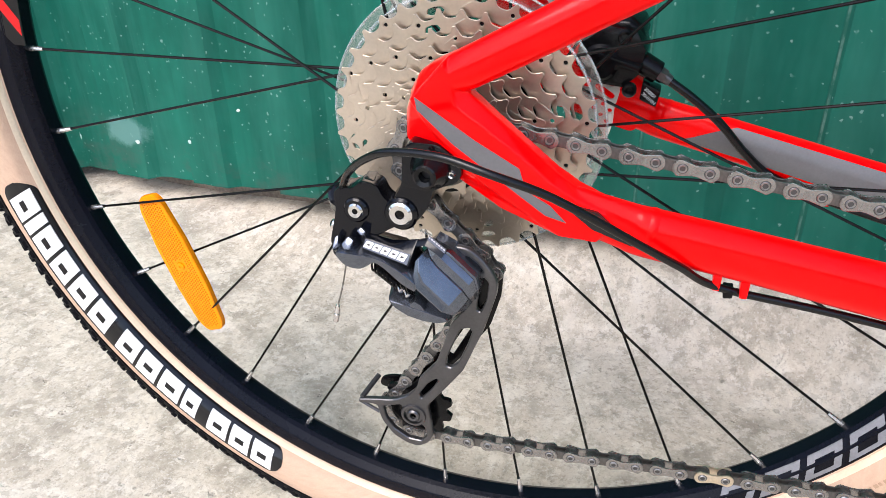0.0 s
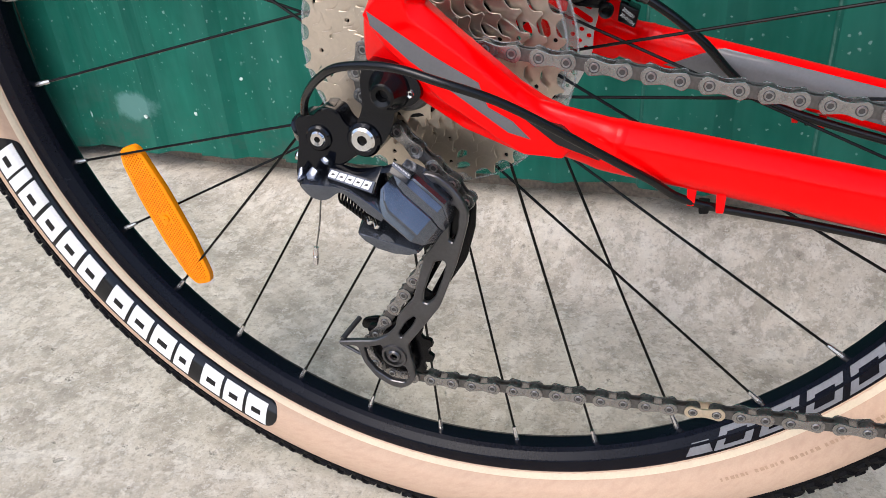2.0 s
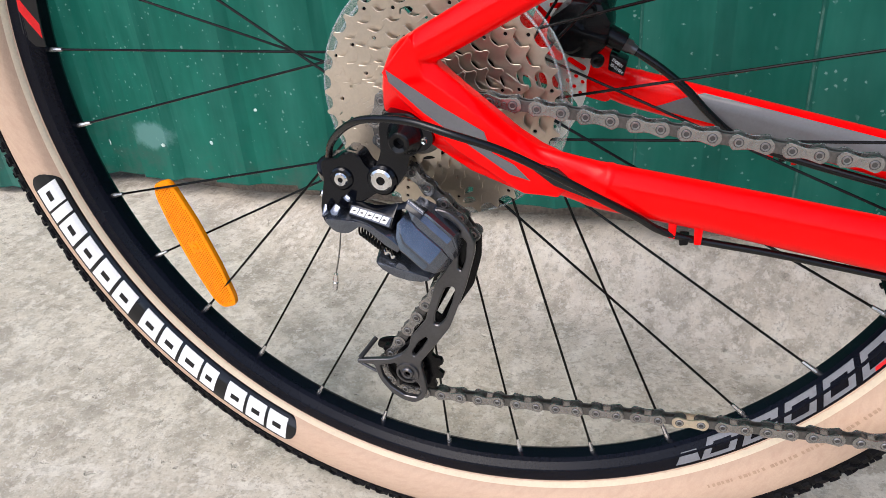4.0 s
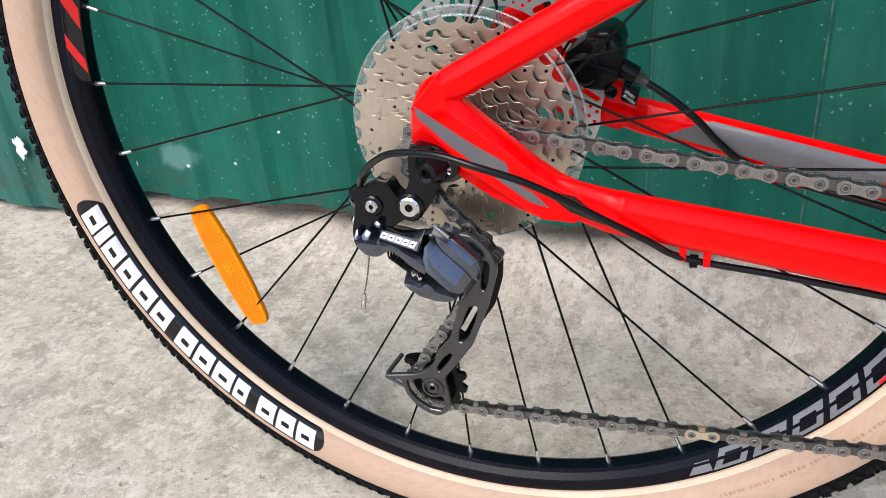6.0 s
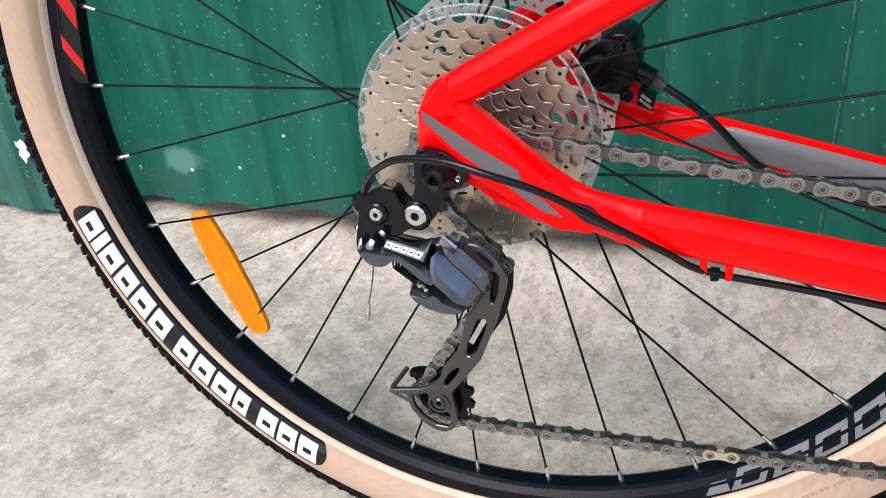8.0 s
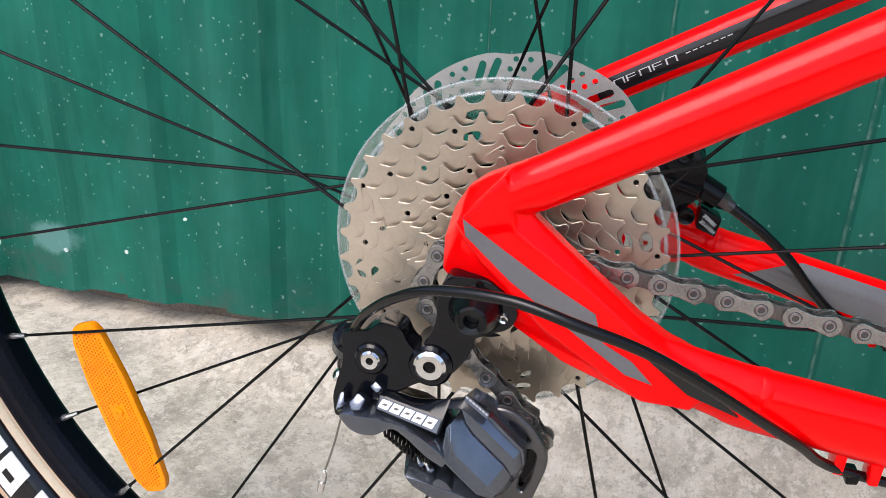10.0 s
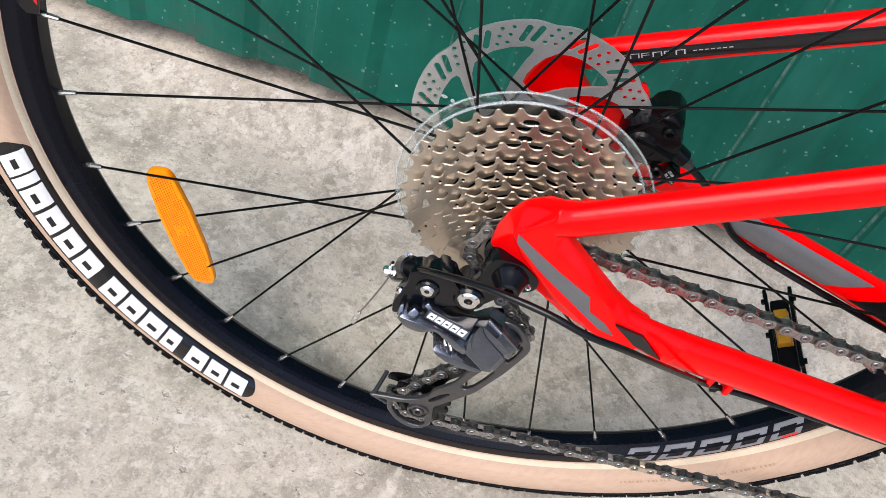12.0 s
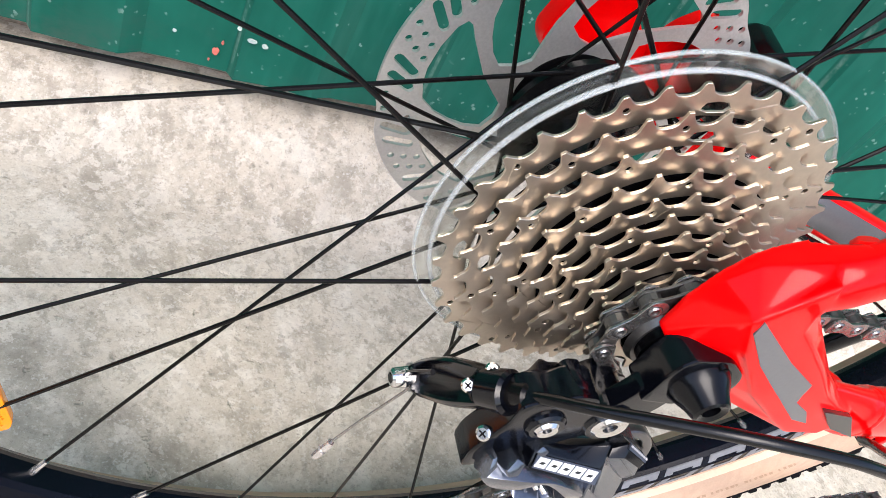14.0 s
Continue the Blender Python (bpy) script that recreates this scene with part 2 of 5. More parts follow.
def green_sheet(name, faded=0.0):
    """Green painted steel sheet, splashed with pale specks and scuffed along the folds; faded: how far the paint has gone chalky."""
    m = bpy.data.materials.new(name)
    m.use_nodes = True
    nt = m.node_tree
    bsdf = nt.nodes["Principled BSDF"]
    link, make = nt.links.new, nt.nodes.new
    co = make("ShaderNodeTexCoord")

    def noise_at(scale, detail=4, rough=0.6, stretch=None):
        n = make("ShaderNodeTexNoise")
        n.inputs["Scale"].default_value, n.inputs["Detail"].default_value, n.inputs["Roughness"].default_value = scale, detail, rough
        src = co.outputs["Object"]
        if stretch:
            mp = make("ShaderNodeMapping")
            mp.inputs["Scale"].default_value = stretch
            link(src, mp.inputs["Vector"])
            src = mp.outputs[0]
        link(src, n.inputs["Vector"])
        return n.outputs["Fac"]

    def span(value, lo, hi, a=0.0, b=1.0):
        r = make("ShaderNodeMapRange")
        r.inputs["From Min"].default_value, r.inputs["From Max"].default_value = lo, hi
        r.inputs["To Min"].default_value, r.inputs["To Max"].default_value = a, b
        link(value, r.inputs["Value"])
        return r.outputs[0]

    def blend(f, a, b):
        x = make("ShaderNodeMix")
        x.data_type = "RGBA"
        link(f, x.inputs["Factor"])
        for key, v in (("A", a), ("B", b)):
            if isinstance(v, tuple):
                x.inputs[key].default_value = (*v, 1)
            else:
                link(v, x.inputs[key])
        return x.outputs["Result"]

    def math_of(op, a, b):
        x = make("ShaderNodeMath")
        x.operation = op
        for i, v in enumerate((a, b)):
            if isinstance(v, (int, float)):
                x.inputs[i].default_value = v
            else:
                link(v, x.inputs[i])
        return x.outputs[0]

    def tone(rgb):
        return tuple(v + (w - v) * faded for v, w in zip(rgb, (0.10, 0.24, 0.21)))

    sep = make("ShaderNodeSeparateXYZ")
    link(co.outputs["Object"], sep.inputs[0])
    c = blend(span(noise_at(6), 0.35, 0.65), tone((0.007, 0.090, 0.063)), tone((0.0115, 0.135, 0.096)))
    c = blend(span(noise_at(11, 4, 0.7, (1.0, 1.0, 0.12)), 0.42, 0.68, 0.0, 0.55), c, (0.004, 0.055, 0.040))
    c = blend(span(noise_at(17, 5, 0.7, (1.0, 1.0, 0.10)), 0.55, 0.75, 0.0, 0.4), c, (0.035, 0.165, 0.125))
    # faint pale runs of dust
    streak = noise_at(9, 5, 0.7, (1.0, 1.0, 0.25))
    c = blend(span(streak, 0.48, 0.72, 0.0, 0.3), c, (0.05, 0.175, 0.14))
    # specks of splashed lime, of two sizes
    for scale, size, keep in ((24, 0.075, 0.55), (55, 0.12, 0.53), (110, 0.19, 0.51)):
        v = make("ShaderNodeTexVoronoi")
        v.inputs["Scale"].default_value = scale
        wob = make("ShaderNodeTexNoise")
        wob.inputs["Scale"].default_value, wob.inputs["Detail"].default_value = scale * 3.0, 3
        link(co.outputs["Object"], wob.inputs["Vector"])
        warp = make("ShaderNodeVectorMath")
        warp.operation = "MULTIPLY_ADD"
        link(wob.outputs["Color"], warp.inputs[0])
        warp.inputs[1].default_value = (0.45 / scale,) * 3
        link(co.outputs["Object"], warp.inputs[2])
        link(warp.outputs[0], v.inputs["Vector"])
        dot = span(v.outputs["Distance"], size, size * 0.6)
        dot = math_of("MULTIPLY", dot, span(noise_at(scale * 0.45, 2), keep, keep + 0.06))
        c = blend(math_of("MULTIPLY", dot, 0.58), c, (0.25, 0.38, 0.34))
    # scuffed fold edges
    u = math_of("FRACT", math_of("DIVIDE", math_of("ADD", sep.outputs["X"], 0.221 + 16 * 0.16), 0.16), 0.0)
    off = math_of("ABSOLUTE", math_of("SUBTRACT", u, 0.475), 0.0)
    scuff = math_of("MULTIPLY", span(off, 0.010, 0.004), span(noise_at(45, 4, 0.7), 0.42, 0.66, 0.05, 0.5))
    c = blend(scuff, c, (0.30, 0.42, 0.36))
    # ragged grey-green smears, stronger towards the foot
    low_smear = math_of("MULTIPLY", span(noise_at(9, 7, 0.72, (1.0, 1.0, 1.6)), 0.47, 0.60), span(math_of("ADD", sep.outputs["Z"], math_of("MULTIPLY", noise_at(5, 4), 0.16)), 0.22, 0.13, 0.0, 0.7))
    c = blend(low_smear, c, (0.050, 0.088, 0.072))
    # one large rubbed patch near the foot, with ragged edges
    px = math_of("DIVIDE", math_of("ADD", sep.outputs["X"], 0.580), 0.044)
    pz = math_of("DIVIDE", math_of("SUBTRACT", sep.outputs["Z"], 0.102), 0.023)
    far = math_of("SQRT", math_of("ADD", math_of("MULTIPLY", px, px), math_of("MULTIPLY", pz, pz)), 0.0)
    rub = math_of("ADD", far, math_of("MULTIPLY", noise_at(38, 6, 0.7), 1.3))
    c = blend(span(rub, 1.75, 1.35, 0.0, 0.75), c, (0.115, 0.245, 0.225))
    link(c, bsdf.inputs["Base Color"])
    link(span(streak, 0.3, 0.7, 0.34, 0.55), bsdf.inputs["Roughness"])
    bsdf.inputs["Specular IOR Level"].default_value = 0.09
    b = make("ShaderNodeBump")
    b.inputs["Strength"].default_value, b.inputs["Distance"].default_value = 0.12, 0.004
    link(noise_at(14, 3), b.inputs["Height"])
    link(b.outputs[0], bsdf.inputs["Normal"])
    return m


CONCRETE, GREEN, FADED = concrete(), green_sheet("green_sheet_paint"), green_sheet("faded_green_paint", 0.4)


# ---- mesh helpers ----
HZ = 0.366            # height of the rear axle
AXLE = Vector((0, 0, HZ))


def finish(name, bm, mat, parent=None, label="", sharp=35, even=False):
    bmesh.ops.remove_doubles(bm, verts=bm.verts, dist=1e-6)
    bmesh.ops.recalc_face_normals(bm, faces=bm.faces)
    me = bpy.data.meshes.new(name)
    bm.to_mesh(me)
    bm.free()
    for m in mat if isinstance(mat, tuple) else (mat,):
        me.materials.append(m)
    me.polygons.foreach_set("use_smooth", [True] * len(me.polygons))
    me.set_sharp_from_angle(angle=radians(sharp))
    ob = new(name, me)
    ob.parent = parent
    if even:
        wn_mod = ob.modifiers.new("even_faces", "WEIGHTED_NORMAL")
        wn_mod.keep_sharp, wn_mod.weight = True, 80
    if label:
        tagged(ob, label)
    return ob


def part(name, bm, mat, parent, label="", sharp=35, even=False):
    return finish(name, bm, mat, parent, label, sharp, even)


def again(ob, name, m, parent=None):
    """The same mesh once more, at another pose."""
    o = new(name, ob.data)
    o.parent = parent or ob.parent
    o.matrix_local = m
    return o


def joined(*bms):
    out = bmesh.new()
    for b in bms:
        me = bpy.data.meshes.new("tmp")
        b.to_mesh(me)
        b.free()
        out.from_mesh(me)
        bpy.data.meshes.remove(me)
    return out


def inside(points, loop):
    """Which points lie within an outline."""
    a = np.array(loop)
    b = np.roll(a, -1, 0)
    px, py = points[:, 0:1], points[:, 1:2]
    over = (a[:, 1] > py) != (b[:, 1] > py)
    dy = np.where(b[:, 1] == a[:, 1], 1e-12, b[:, 1] - a[:, 1])
    return (over & (px < (b[:, 0] - a[:, 0]) * (py - a[:, 1]) / dy + a[:, 0])).sum(1) % 2 == 1


def plate(outer, holes=(), y0=0.0, y1=0.001, bevel=0.0, segments=2):
    """A plate in the plane of the wheel: an outline of (x, z) with holes, from y0 to y1."""
    co, lines = [], []
    for loop in (outer, *holes):
        k = len(co)
        co += [Vector((x, z)) for x, z in loop]
        lines += [(k + i, k + (i + 1) % len(loop)) for i in range(len(loop))]
    pts, _, tris, *_ = delaunay_2d_cdt(co, lines, [], 0, 1e-7)
    mid = np.array([[sum(pts[i].x for i in t) / 3, sum(pts[i].y for i in t) / 3] for t in tris])
    keep = inside(mid, outer)
    for h in holes:
        keep &= ~inside(mid, h)
    bm = bmesh.new()
    vs = [bm.verts.new((p.x, y0, p.y)) for p in pts]
    for t, k in zip(tris, keep):
        if k:
            bm.faces.new([vs[i] for i in t])
    bmesh.ops.delete(bm, geom=[v for v in bm.verts if not v.link_faces], context="VERTS")
    side = bmesh.ops.extrude_face_region(bm, geom=bm.faces[:])
    moved = [v for v in side["geom"] if isinstance(v, bmesh.types.BMVert)]
    bmesh.ops.translate(bm, verts=moved, vec=(0, y1 - y0, 0))
    bmesh.ops.recalc_face_normals(bm, faces=bm.faces)
    if bevel:
        rim = [e for e in bm.edges if len(e.link_faces) == 2 and e.calc_face_angle(0) > 1.0 and abs(e.verts[0].co.y - e.verts[1].co.y) < 1e-7]
        bmesh.ops.bevel(bm, geom=rim, offset=bevel, segments=segments, profile=0.6, affect="EDGES")
    return bm


def rounded(pts, radius, n=4):
    """An outline with its corners rounded."""
    out = []
    k = len(pts)
    for i in range(k):
        a, p, b = (Vector(pts[(i + j) % k]) for j in (-1, 0, 1))
        r = min(radius, (a - p).length * 0.45, (b - p).length * 0.45)
        q0, q1 = p + (a - p).normalized() * r, p + (b - p).normalized() * r
        for j in range(n + 1):
            t = j / n
            out.append(tuple(q0 * (1 - t) ** 2 + p * 2 * t * (1 - t) + q1 * t ** 2))
    return out


def ring_pts(x, z, r, n=16, a0=0.0, a1=360.0):
    full = abs(a1 - a0) >= 360
    m = n if full else n + 1
    return [(x + r * math.cos(radians(a0 + (a1 - a0) * i / n)), z + r * math.sin(radians(a0 + (a1 - a0) * i / n))) for i in range(m)]


def lathe(profile, n=128, centre=AXLE, closed=True, a0=0.0, a1=360.0):
    """A profile of (radius, y) turned about an axis along y."""
    bm = bmesh.new()
    full = abs(a1 - a0) >= 360
    rings = []
    for i in range(n if full else n + 1):
        a = radians(a0 + (a1 - a0) * i / n)
        rings.append([bm.verts.new((centre[0] + r * math.cos(a), centre[1] + y, centre[2] + r * math.sin(a))) for r, y in profile])
    k = len(profile)
    for i in range(n):
        p, q = rings[i], rings[(i + 1) % len(rings)]
        for j in range(k if closed else k - 1):
            bm.faces.new((p[j], p[(j + 1) % k], q[(j + 1) % k], q[j]))
    if closed and not full:
        bm.faces.new(rings[0]), bm.faces.new(rings[-1])
    return bm


def rod(p0, p1, r0, r1=None, n=10):
    p0, p1 = Vector(p0), Vector(p1)
    bm = bmesh.new()
    d = p1 - p0
    bmesh.ops.create_cone(bm, cap_ends=True, segments=n, radius1=r0, radius2=r0 if r1 is None else r1, depth=d.length,
                          matrix=Matrix.Translation((p0 + p1) / 2) @ d.to_track_quat("Z", "Y").to_matrix().to_4x4())
    return bm


def spline(pts, per=6):
    pts = [Vector(p) for p in pts]
    out = []
    for i in range(len(pts) - 1):
        a, b, c, d = pts[max(i - 1, 0)], pts[i], pts[i + 1], pts[min(i + 2, len(pts) - 1)]
        for j in range(per):
            t = j / per
            out.append(0.5 * (2 * b + (c - a) * t + (2 * a - 5 * b + 4 * c - d) * t * t + (3 * b - a - 3 * c + d) * t ** 3))
    return out + [pts[-1]]


def tube(pts, r, n=10, per=6, smooth=True):
    """A round hose along a smooth line; r: one radius, or one for each end."""
    line = spline(pts, per) if smooth else [Vector(p) for p in pts]
    r0, r1 = (r, r) if isinstance(r, float) else r
    bm = bmesh.new()
    up, rings = Vector((0.1, 0.2, 1)).normalized(), []
    for i, p in enumerate(line):
        t = (line[min(i + 1, len(line) - 1)] - line[max(i - 1, 0)]).normalized()
        up = (up - t * up.dot(t)).normalized()
        s = t.cross(up)
        rad = r0 + (r1 - r0) * i / (len(line) - 1)
        rings.append([bm.verts.new(p + (up * math.cos(2 * math.pi * k / n) + s * math.sin(2 * math.pi * k / n)) * rad) for k in range(n)])
    for a, b in zip(rings, rings[1:]):
        for k in range(n):
            bm.faces.new((a[k], a[(k + 1) % n], b[(k + 1) % n], b[k]))
    bm.faces.new(rings[0]), bm.faces.new(rings[-1])
    return bm


def loft(stations, n=28, power=2.1, per=6):
    """A frame tube of rounded section: stations of x, y, z, height, width."""
    line = spline([s[:3] for s in stations], per)
    bm, rings = bmesh.new(), []
    for i, p in enumerate(line):
        t = (line[min(i + 1, len(line) - 1)] - line[max(i - 1, 0)]).normalized()
        side = (Vector((0, 1, 0)) - t * t.y).normalized()
        up = side.cross(t)
        f = min(i / per, len(stations) - 1.0001)
        k, w = int(f), f - int(f)
        h, wd = (stations[k][j] * (1 - w) + stations[k + 1][j] * w for j in (3, 4))
        ring = []
        for q in range(n):
            a = 2 * math.pi * q / n
            c, s = math.cos(a), math.sin(a)
            ring.append(bm.verts.new(p + up * (h / 2 * math.copysign(abs(s) ** (2 / power), s)) + side * (wd / 2 * math.copysign(abs(c) ** (2 / power), c))))
        rings.append(ring)
    for a, b in zip(rings, rings[1:]):
        for q in range(n):
            bm.faces.new((a[q], a[(q + 1) % n], b[(q + 1) % n], b[q]))
    bm.faces.new(rings[0]), bm.faces.new(rings[-1])
    return bm


def solid(layers, bevel=0.001):
    """A bevelled convex body: layers of (y, outline)."""
    bm = bmesh.new()
    for y, outline in layers:
        for x, z in outline:
            bm.verts.new((x, y, z))
    res = bmesh.ops.convex_hull(bm, input=bm.verts)
    bmesh.ops.delete(bm, geom=[v for v in bm.verts if not v.link_faces], context="VERTS")
    bmesh.ops.dissolve_limit(bm, angle_limit=radians(3), verts=bm.verts, edges=bm.edges)
    if bevel:
        bmesh.ops.bevel(bm, geom=[e for e in bm.edges if e.calc_face_angle(0) > 0.25], offset=bevel, segments=2, profile=0.6, affect="EDGES", clamp_overlap=True)
    return bm


def tinted(bm, slot):
    """The same mesh with all its faces in another material slot."""
    for f in bm.faces:
        f.material_index = slot
    return bm


def mm(*pairs):
    """Outline points given in millimetres."""
    return [(x / 1000, z / 1000) for x, z in pairs]


def bolt_head(x, z, y, r, socket, depth=0.002):
    """A round bolt head that faces the rider's right, with a recessed socket."""
    prof = [(socket, y + depth), (socket, y - 0.0002), (r * 0.82, y - 0.0006), (r, y + 0.0004), (r, y + depth), ]
    bm = lathe(prof, 24, Vector((x, 0, z)))
    return joined(bm, lathe([(0.00005, y + depth * 0.7), (socket, y + depth * 0.7), (socket, y + depth), (0.00005, y + depth)], 24, Vector((x, 0, z))))


def skin(rings, bevel=0.0004):
    """A body drawn over closed rings of points, one after another along it."""
    bm = bmesh.new()
    vs = [[bm.verts.new(p) for p in ring] for ring in rings]
    n = len(vs[0])
    for a, b in zip(vs, vs[1:]):
        for k in range(n):
            bm.faces.new((a[k], a[(k + 1) % n], b[(k + 1) % n], b[k]))
    bm.faces.new(vs[0]), bm.faces.new(vs[-1])
    bmesh.ops.recalc_face_normals(bm, faces=bm.faces)
    if bevel:
        bmesh.ops.bevel(bm, geom=[e for e in bm.edges if e.calc_face_angle(0) > 0.35], offset=bevel, segments=2, profile=0.6, affect="EDGES", clamp_overlap=True)
    return bm


def between(rows, per=4):
    """Rings between given stations, smoothly: rows[i] is one station's list of points."""
    cols = [spline(c, per) for c in zip(*rows)]
    return [list(r) for r in zip(*cols)]


# ---- the large structure ----
GROUND_Z = -0.002
# the wall runs at a slight angle to the bicycle
WALL_AT = Vector((-0.0835, 0.384, 0))
WALL_TURN = math.atan2(-0.21, 1)
RIB = 0.16


def foot_of(s):
    """Height of the sheet's lower edge along the wall."""
    return 0.092 + 0.105 * s


def bank(x, y):
    """The slab is banked up in rough mortar against the wall."""
    d = Vector((x, y, 0)) - WALL_AT
    s, o = d.x * math.cos(WALL_TURN) + d.y * math.sin(WALL_TURN), -d.x * math.sin(WALL_TURN) + d.y * math.cos(WALL_TURN)
    top = max(0.0, min(0.16, foot_of(s) - 0.034))
    f = min(1, max(0, (o + 0.075 + 0.02 * noise.noise((s * 7, 3, 1))) / 0.10))
    return top * f * f * (3 - 2 * f)


def ground_sheet():
    bm = bmesh.new()
    xs = [-40, -12, -4] + [-2 + 0.04 * i for i in range(101)] + [4, 12, 40]
    ys = [-40, -12, -4] + [-1.2 + 0.04 * i for i in range(36)] + [0.22 + 0.015 * i for i in range(30)] + [0.7, 1.0, 3, 12, 40]
    vs = []
    for y in ys:
        row = []
        for x in xs:
            z = GROUND_Z
            if abs(x) < 2.1 and -1.3 < y < 1.1:
                z += 0.0025 * noise.noise((x * 5, y * 5, 0)) * min(1, math.hypot(x, y) / 0.15) + bank(x, y)
                if bank(x, y) > 0.004:
                    z += 0.003 * noise.noise((x * 26, y * 26, 4))
            row.append(bm.verts.new((x, y, z)))
        vs.append(row)
    for a, b in zip(vs, vs[1:]):
        for i in range(len(xs) - 1):
            bm.faces.new((a[i], a[i + 1], b[i + 1], b[i]))
    return bm


ground = tagged(finish("ground", ground_sheet(), CONCRETE, sharp=80), "worn pale grey-beige concrete slab with dark stains and pits", "ground", kind="structure")


def rib_depth(s):
    u = ((s + 0.221) / RIB) % 1.0
    up = 0.0 if 0.02 < u < 0.46 else min(1, (u - 0.46) / 0.04) if 0.4 < u < 0.92 else 1 - ((u - 0.92) % 1) / 0.10
    return 0.0095 * up


def sheet(s0, s1, foot, name, label, mat):
    bm = bmesh.new()
    stops = [0.02, 0.16, 0.31, 0.46, 0.50, 0.64, 0.78, 0.92]
    ss = sorted({s0, s1} | {RIB * (k + u) - 0.221 for k in range(int(s0 / RIB) - 2, int(s1 / RIB) + 3) for u in stops if s0 < RIB * (k + u) - 0.221 < s1})
    levels = [0.0, 0.006, 0.02, 0.05, 0.12, 0.25, 0.6, 1.2, 2.2]
    grid = []
    for lv in levels:
        row = []
        for s in ss:
            low = foot(s)
            dent = 0.006 * noise.noise((s * 6, lv * 9, 3)) * max(0, 1 - lv / 0.4) + (0.004 * noise.noise((s * 23, 1, 1)) if lv < 0.01 else 0)
            row.append(bm.verts.new((s, -rib_depth(s) + dent, low + (0.004 * noise.noise((s * 15, 7, 2)) if lv == 0 else 0) + lv)))
        grid.append(row)
    for a, b in zip(grid, grid[1:]):
        for i in range(len(ss) - 1):
            bm.faces.new((a[i], a[i + 1], b[i + 1], b[i]))
    bmesh.ops.solidify(bm, geom=bm.faces[:], thickness=0.0009)
    ob = finish(name, bm, mat, sharp=14)
    return tagged(ob, label, "wall", kind="structure")


wall_back = sheet(-0.80, 3.2, foot_of, "wall_back", "green painted ribbed steel sheet wall with pale splashes", GREEN)
wall_back.matrix_world = Matrix.Translation(WALL_AT) @ Matrix.Rotation(WALL_TURN, 4, "Z")
wall_side = sheet(-3.2, -0.74, lambda s: 0.012, "wall_side", "faded green painted ribbed steel sheet", FADED)
wall_side.matrix_world = Matrix.Translation(WALL_AT + Vector((0, -0.02, 0))) @ Matrix.Rotation(WALL_TURN * 0.55, 4, "Z")


# added wall behind the sheet: blocks the sky, so the gap below stays dark
def backing_box():
    bm = bmesh.new()
    bmesh.ops.create_cube(bm, size=1, matrix=Matrix.LocRotScale((0.1, 0.085, 1.1), None, (6.6, 0.08, 2.3)))
    return bm


gap_backing = tagged(finish("gap_backing", backing_box(), SOIL), "plain brown wall added close behind the steel sheet to darken its gap", "wall", kind="structure")
gap_backing.matrix_world = wall_back.matrix_world


# unseen plain walls, added to close the yard and shape its reflected light
for name, at, size in (("wall_front", (0.0, -6.0, 0.3), (9.0, 0.2, 0.8)), ("wall_left", (-4.4, -2.3, 0.5), (0.2, 7.6, 1.2)), ("wall_right", (4.4, -2.4, 0.5), (0.2, 7.4, 1.2))):
    bm = bmesh.new()
    bmesh.ops.create_cube(bm, size=1, matrix=Matrix.LocRotScale(at, None, size))
    tagged(finish(name, bm, PLASTER), "plain dull plastered wall added out of view to shape the light", "wall", kind="structure")


def splash(s, z, w, h, mat, label, seed):
    """A small flat blot of paint on the sheet."""
    rg = random.Random(seed)
    pts = [(s + w * math.cos(a) * rg.uniform(0.7, 1.1), z + h * math.sin(a) * rg.uniform(0.7, 1.1)) for a in [2 * math.pi * k / 14 for k in range(14)]]
    y = -rib_depth(s)
    return part("paint_blot", plate(rounded(pts, 0.02, 2), (), y - 0.0016, y - 0.0004), mat, wall_back, label, 20)


PINK = material("pink_paint", (0.62, 0.16, 0.12), 0.6)
LIME = material("lime_splash", (0.50, 0.60, 0.56), 0.7, vary=0.2)
for s, z, w, h, mat, label, seed in ((0.0, 0.111, 0.0034, 0.0042, PINK, "small pink paint blot", 1), (0.004, 0.1215, 0.0012, 0.0022, PINK, "small pink paint blot", 2), (-0.004, 0.101, 0.001, 0.0014, PINK, "small pink paint blot", 3),
                                     (0.014, 0.142, 0.0022, 0.0020, LIME, "pale lime blot", 4), (0.026, 0.139, 0.0045, 0.0022, LIME, "pale lime blot", 5), (0.037, 0.138, 0.0028, 0.0022, LIME, "pale lime blot", 6), (0.010, 0.145, 0.0016, 0.0013, LIME, "pale lime blot", 7),
                                     (-0.035, 0.118, 0.0022, 0.0014, LIME, "pale lime blot", 8), (-0.559, 0.0914, 0.0045, 0.0032, LIME, "pale lime blot", 9), (-0.452, 0.110, 0.003, 0.003, LIME, "pale lime blot", 10), (-0.361, 0.167, 0.003, 0.0025, LIME, "pale lime blot", 11), (-0.699, 0.0735, 0.004, 0.006, LIME, "pale lime blot", 12)):
    splash(s, z, w, h, mat, label, seed)
rg = random.Random(21)
part("paint_blot", plate([(-0.845 + 0.013 * math.cos(a) * rg.uniform(0.55, 1.2), 0.127 + 0.024 * math.sin(a) * rg.uniform(0.55, 1.2)) for a in [2 * math.pi * k / 22 for k in range(22)]], (), -0.0112, -0.0098), WHITE, wall_side, "ragged white paint blot")


# ---- the bicycle ----
bicycle = tagged(new("bicycle"), "red mountain bicycle with tan-wall tyre standing on concrete", "bicycle")
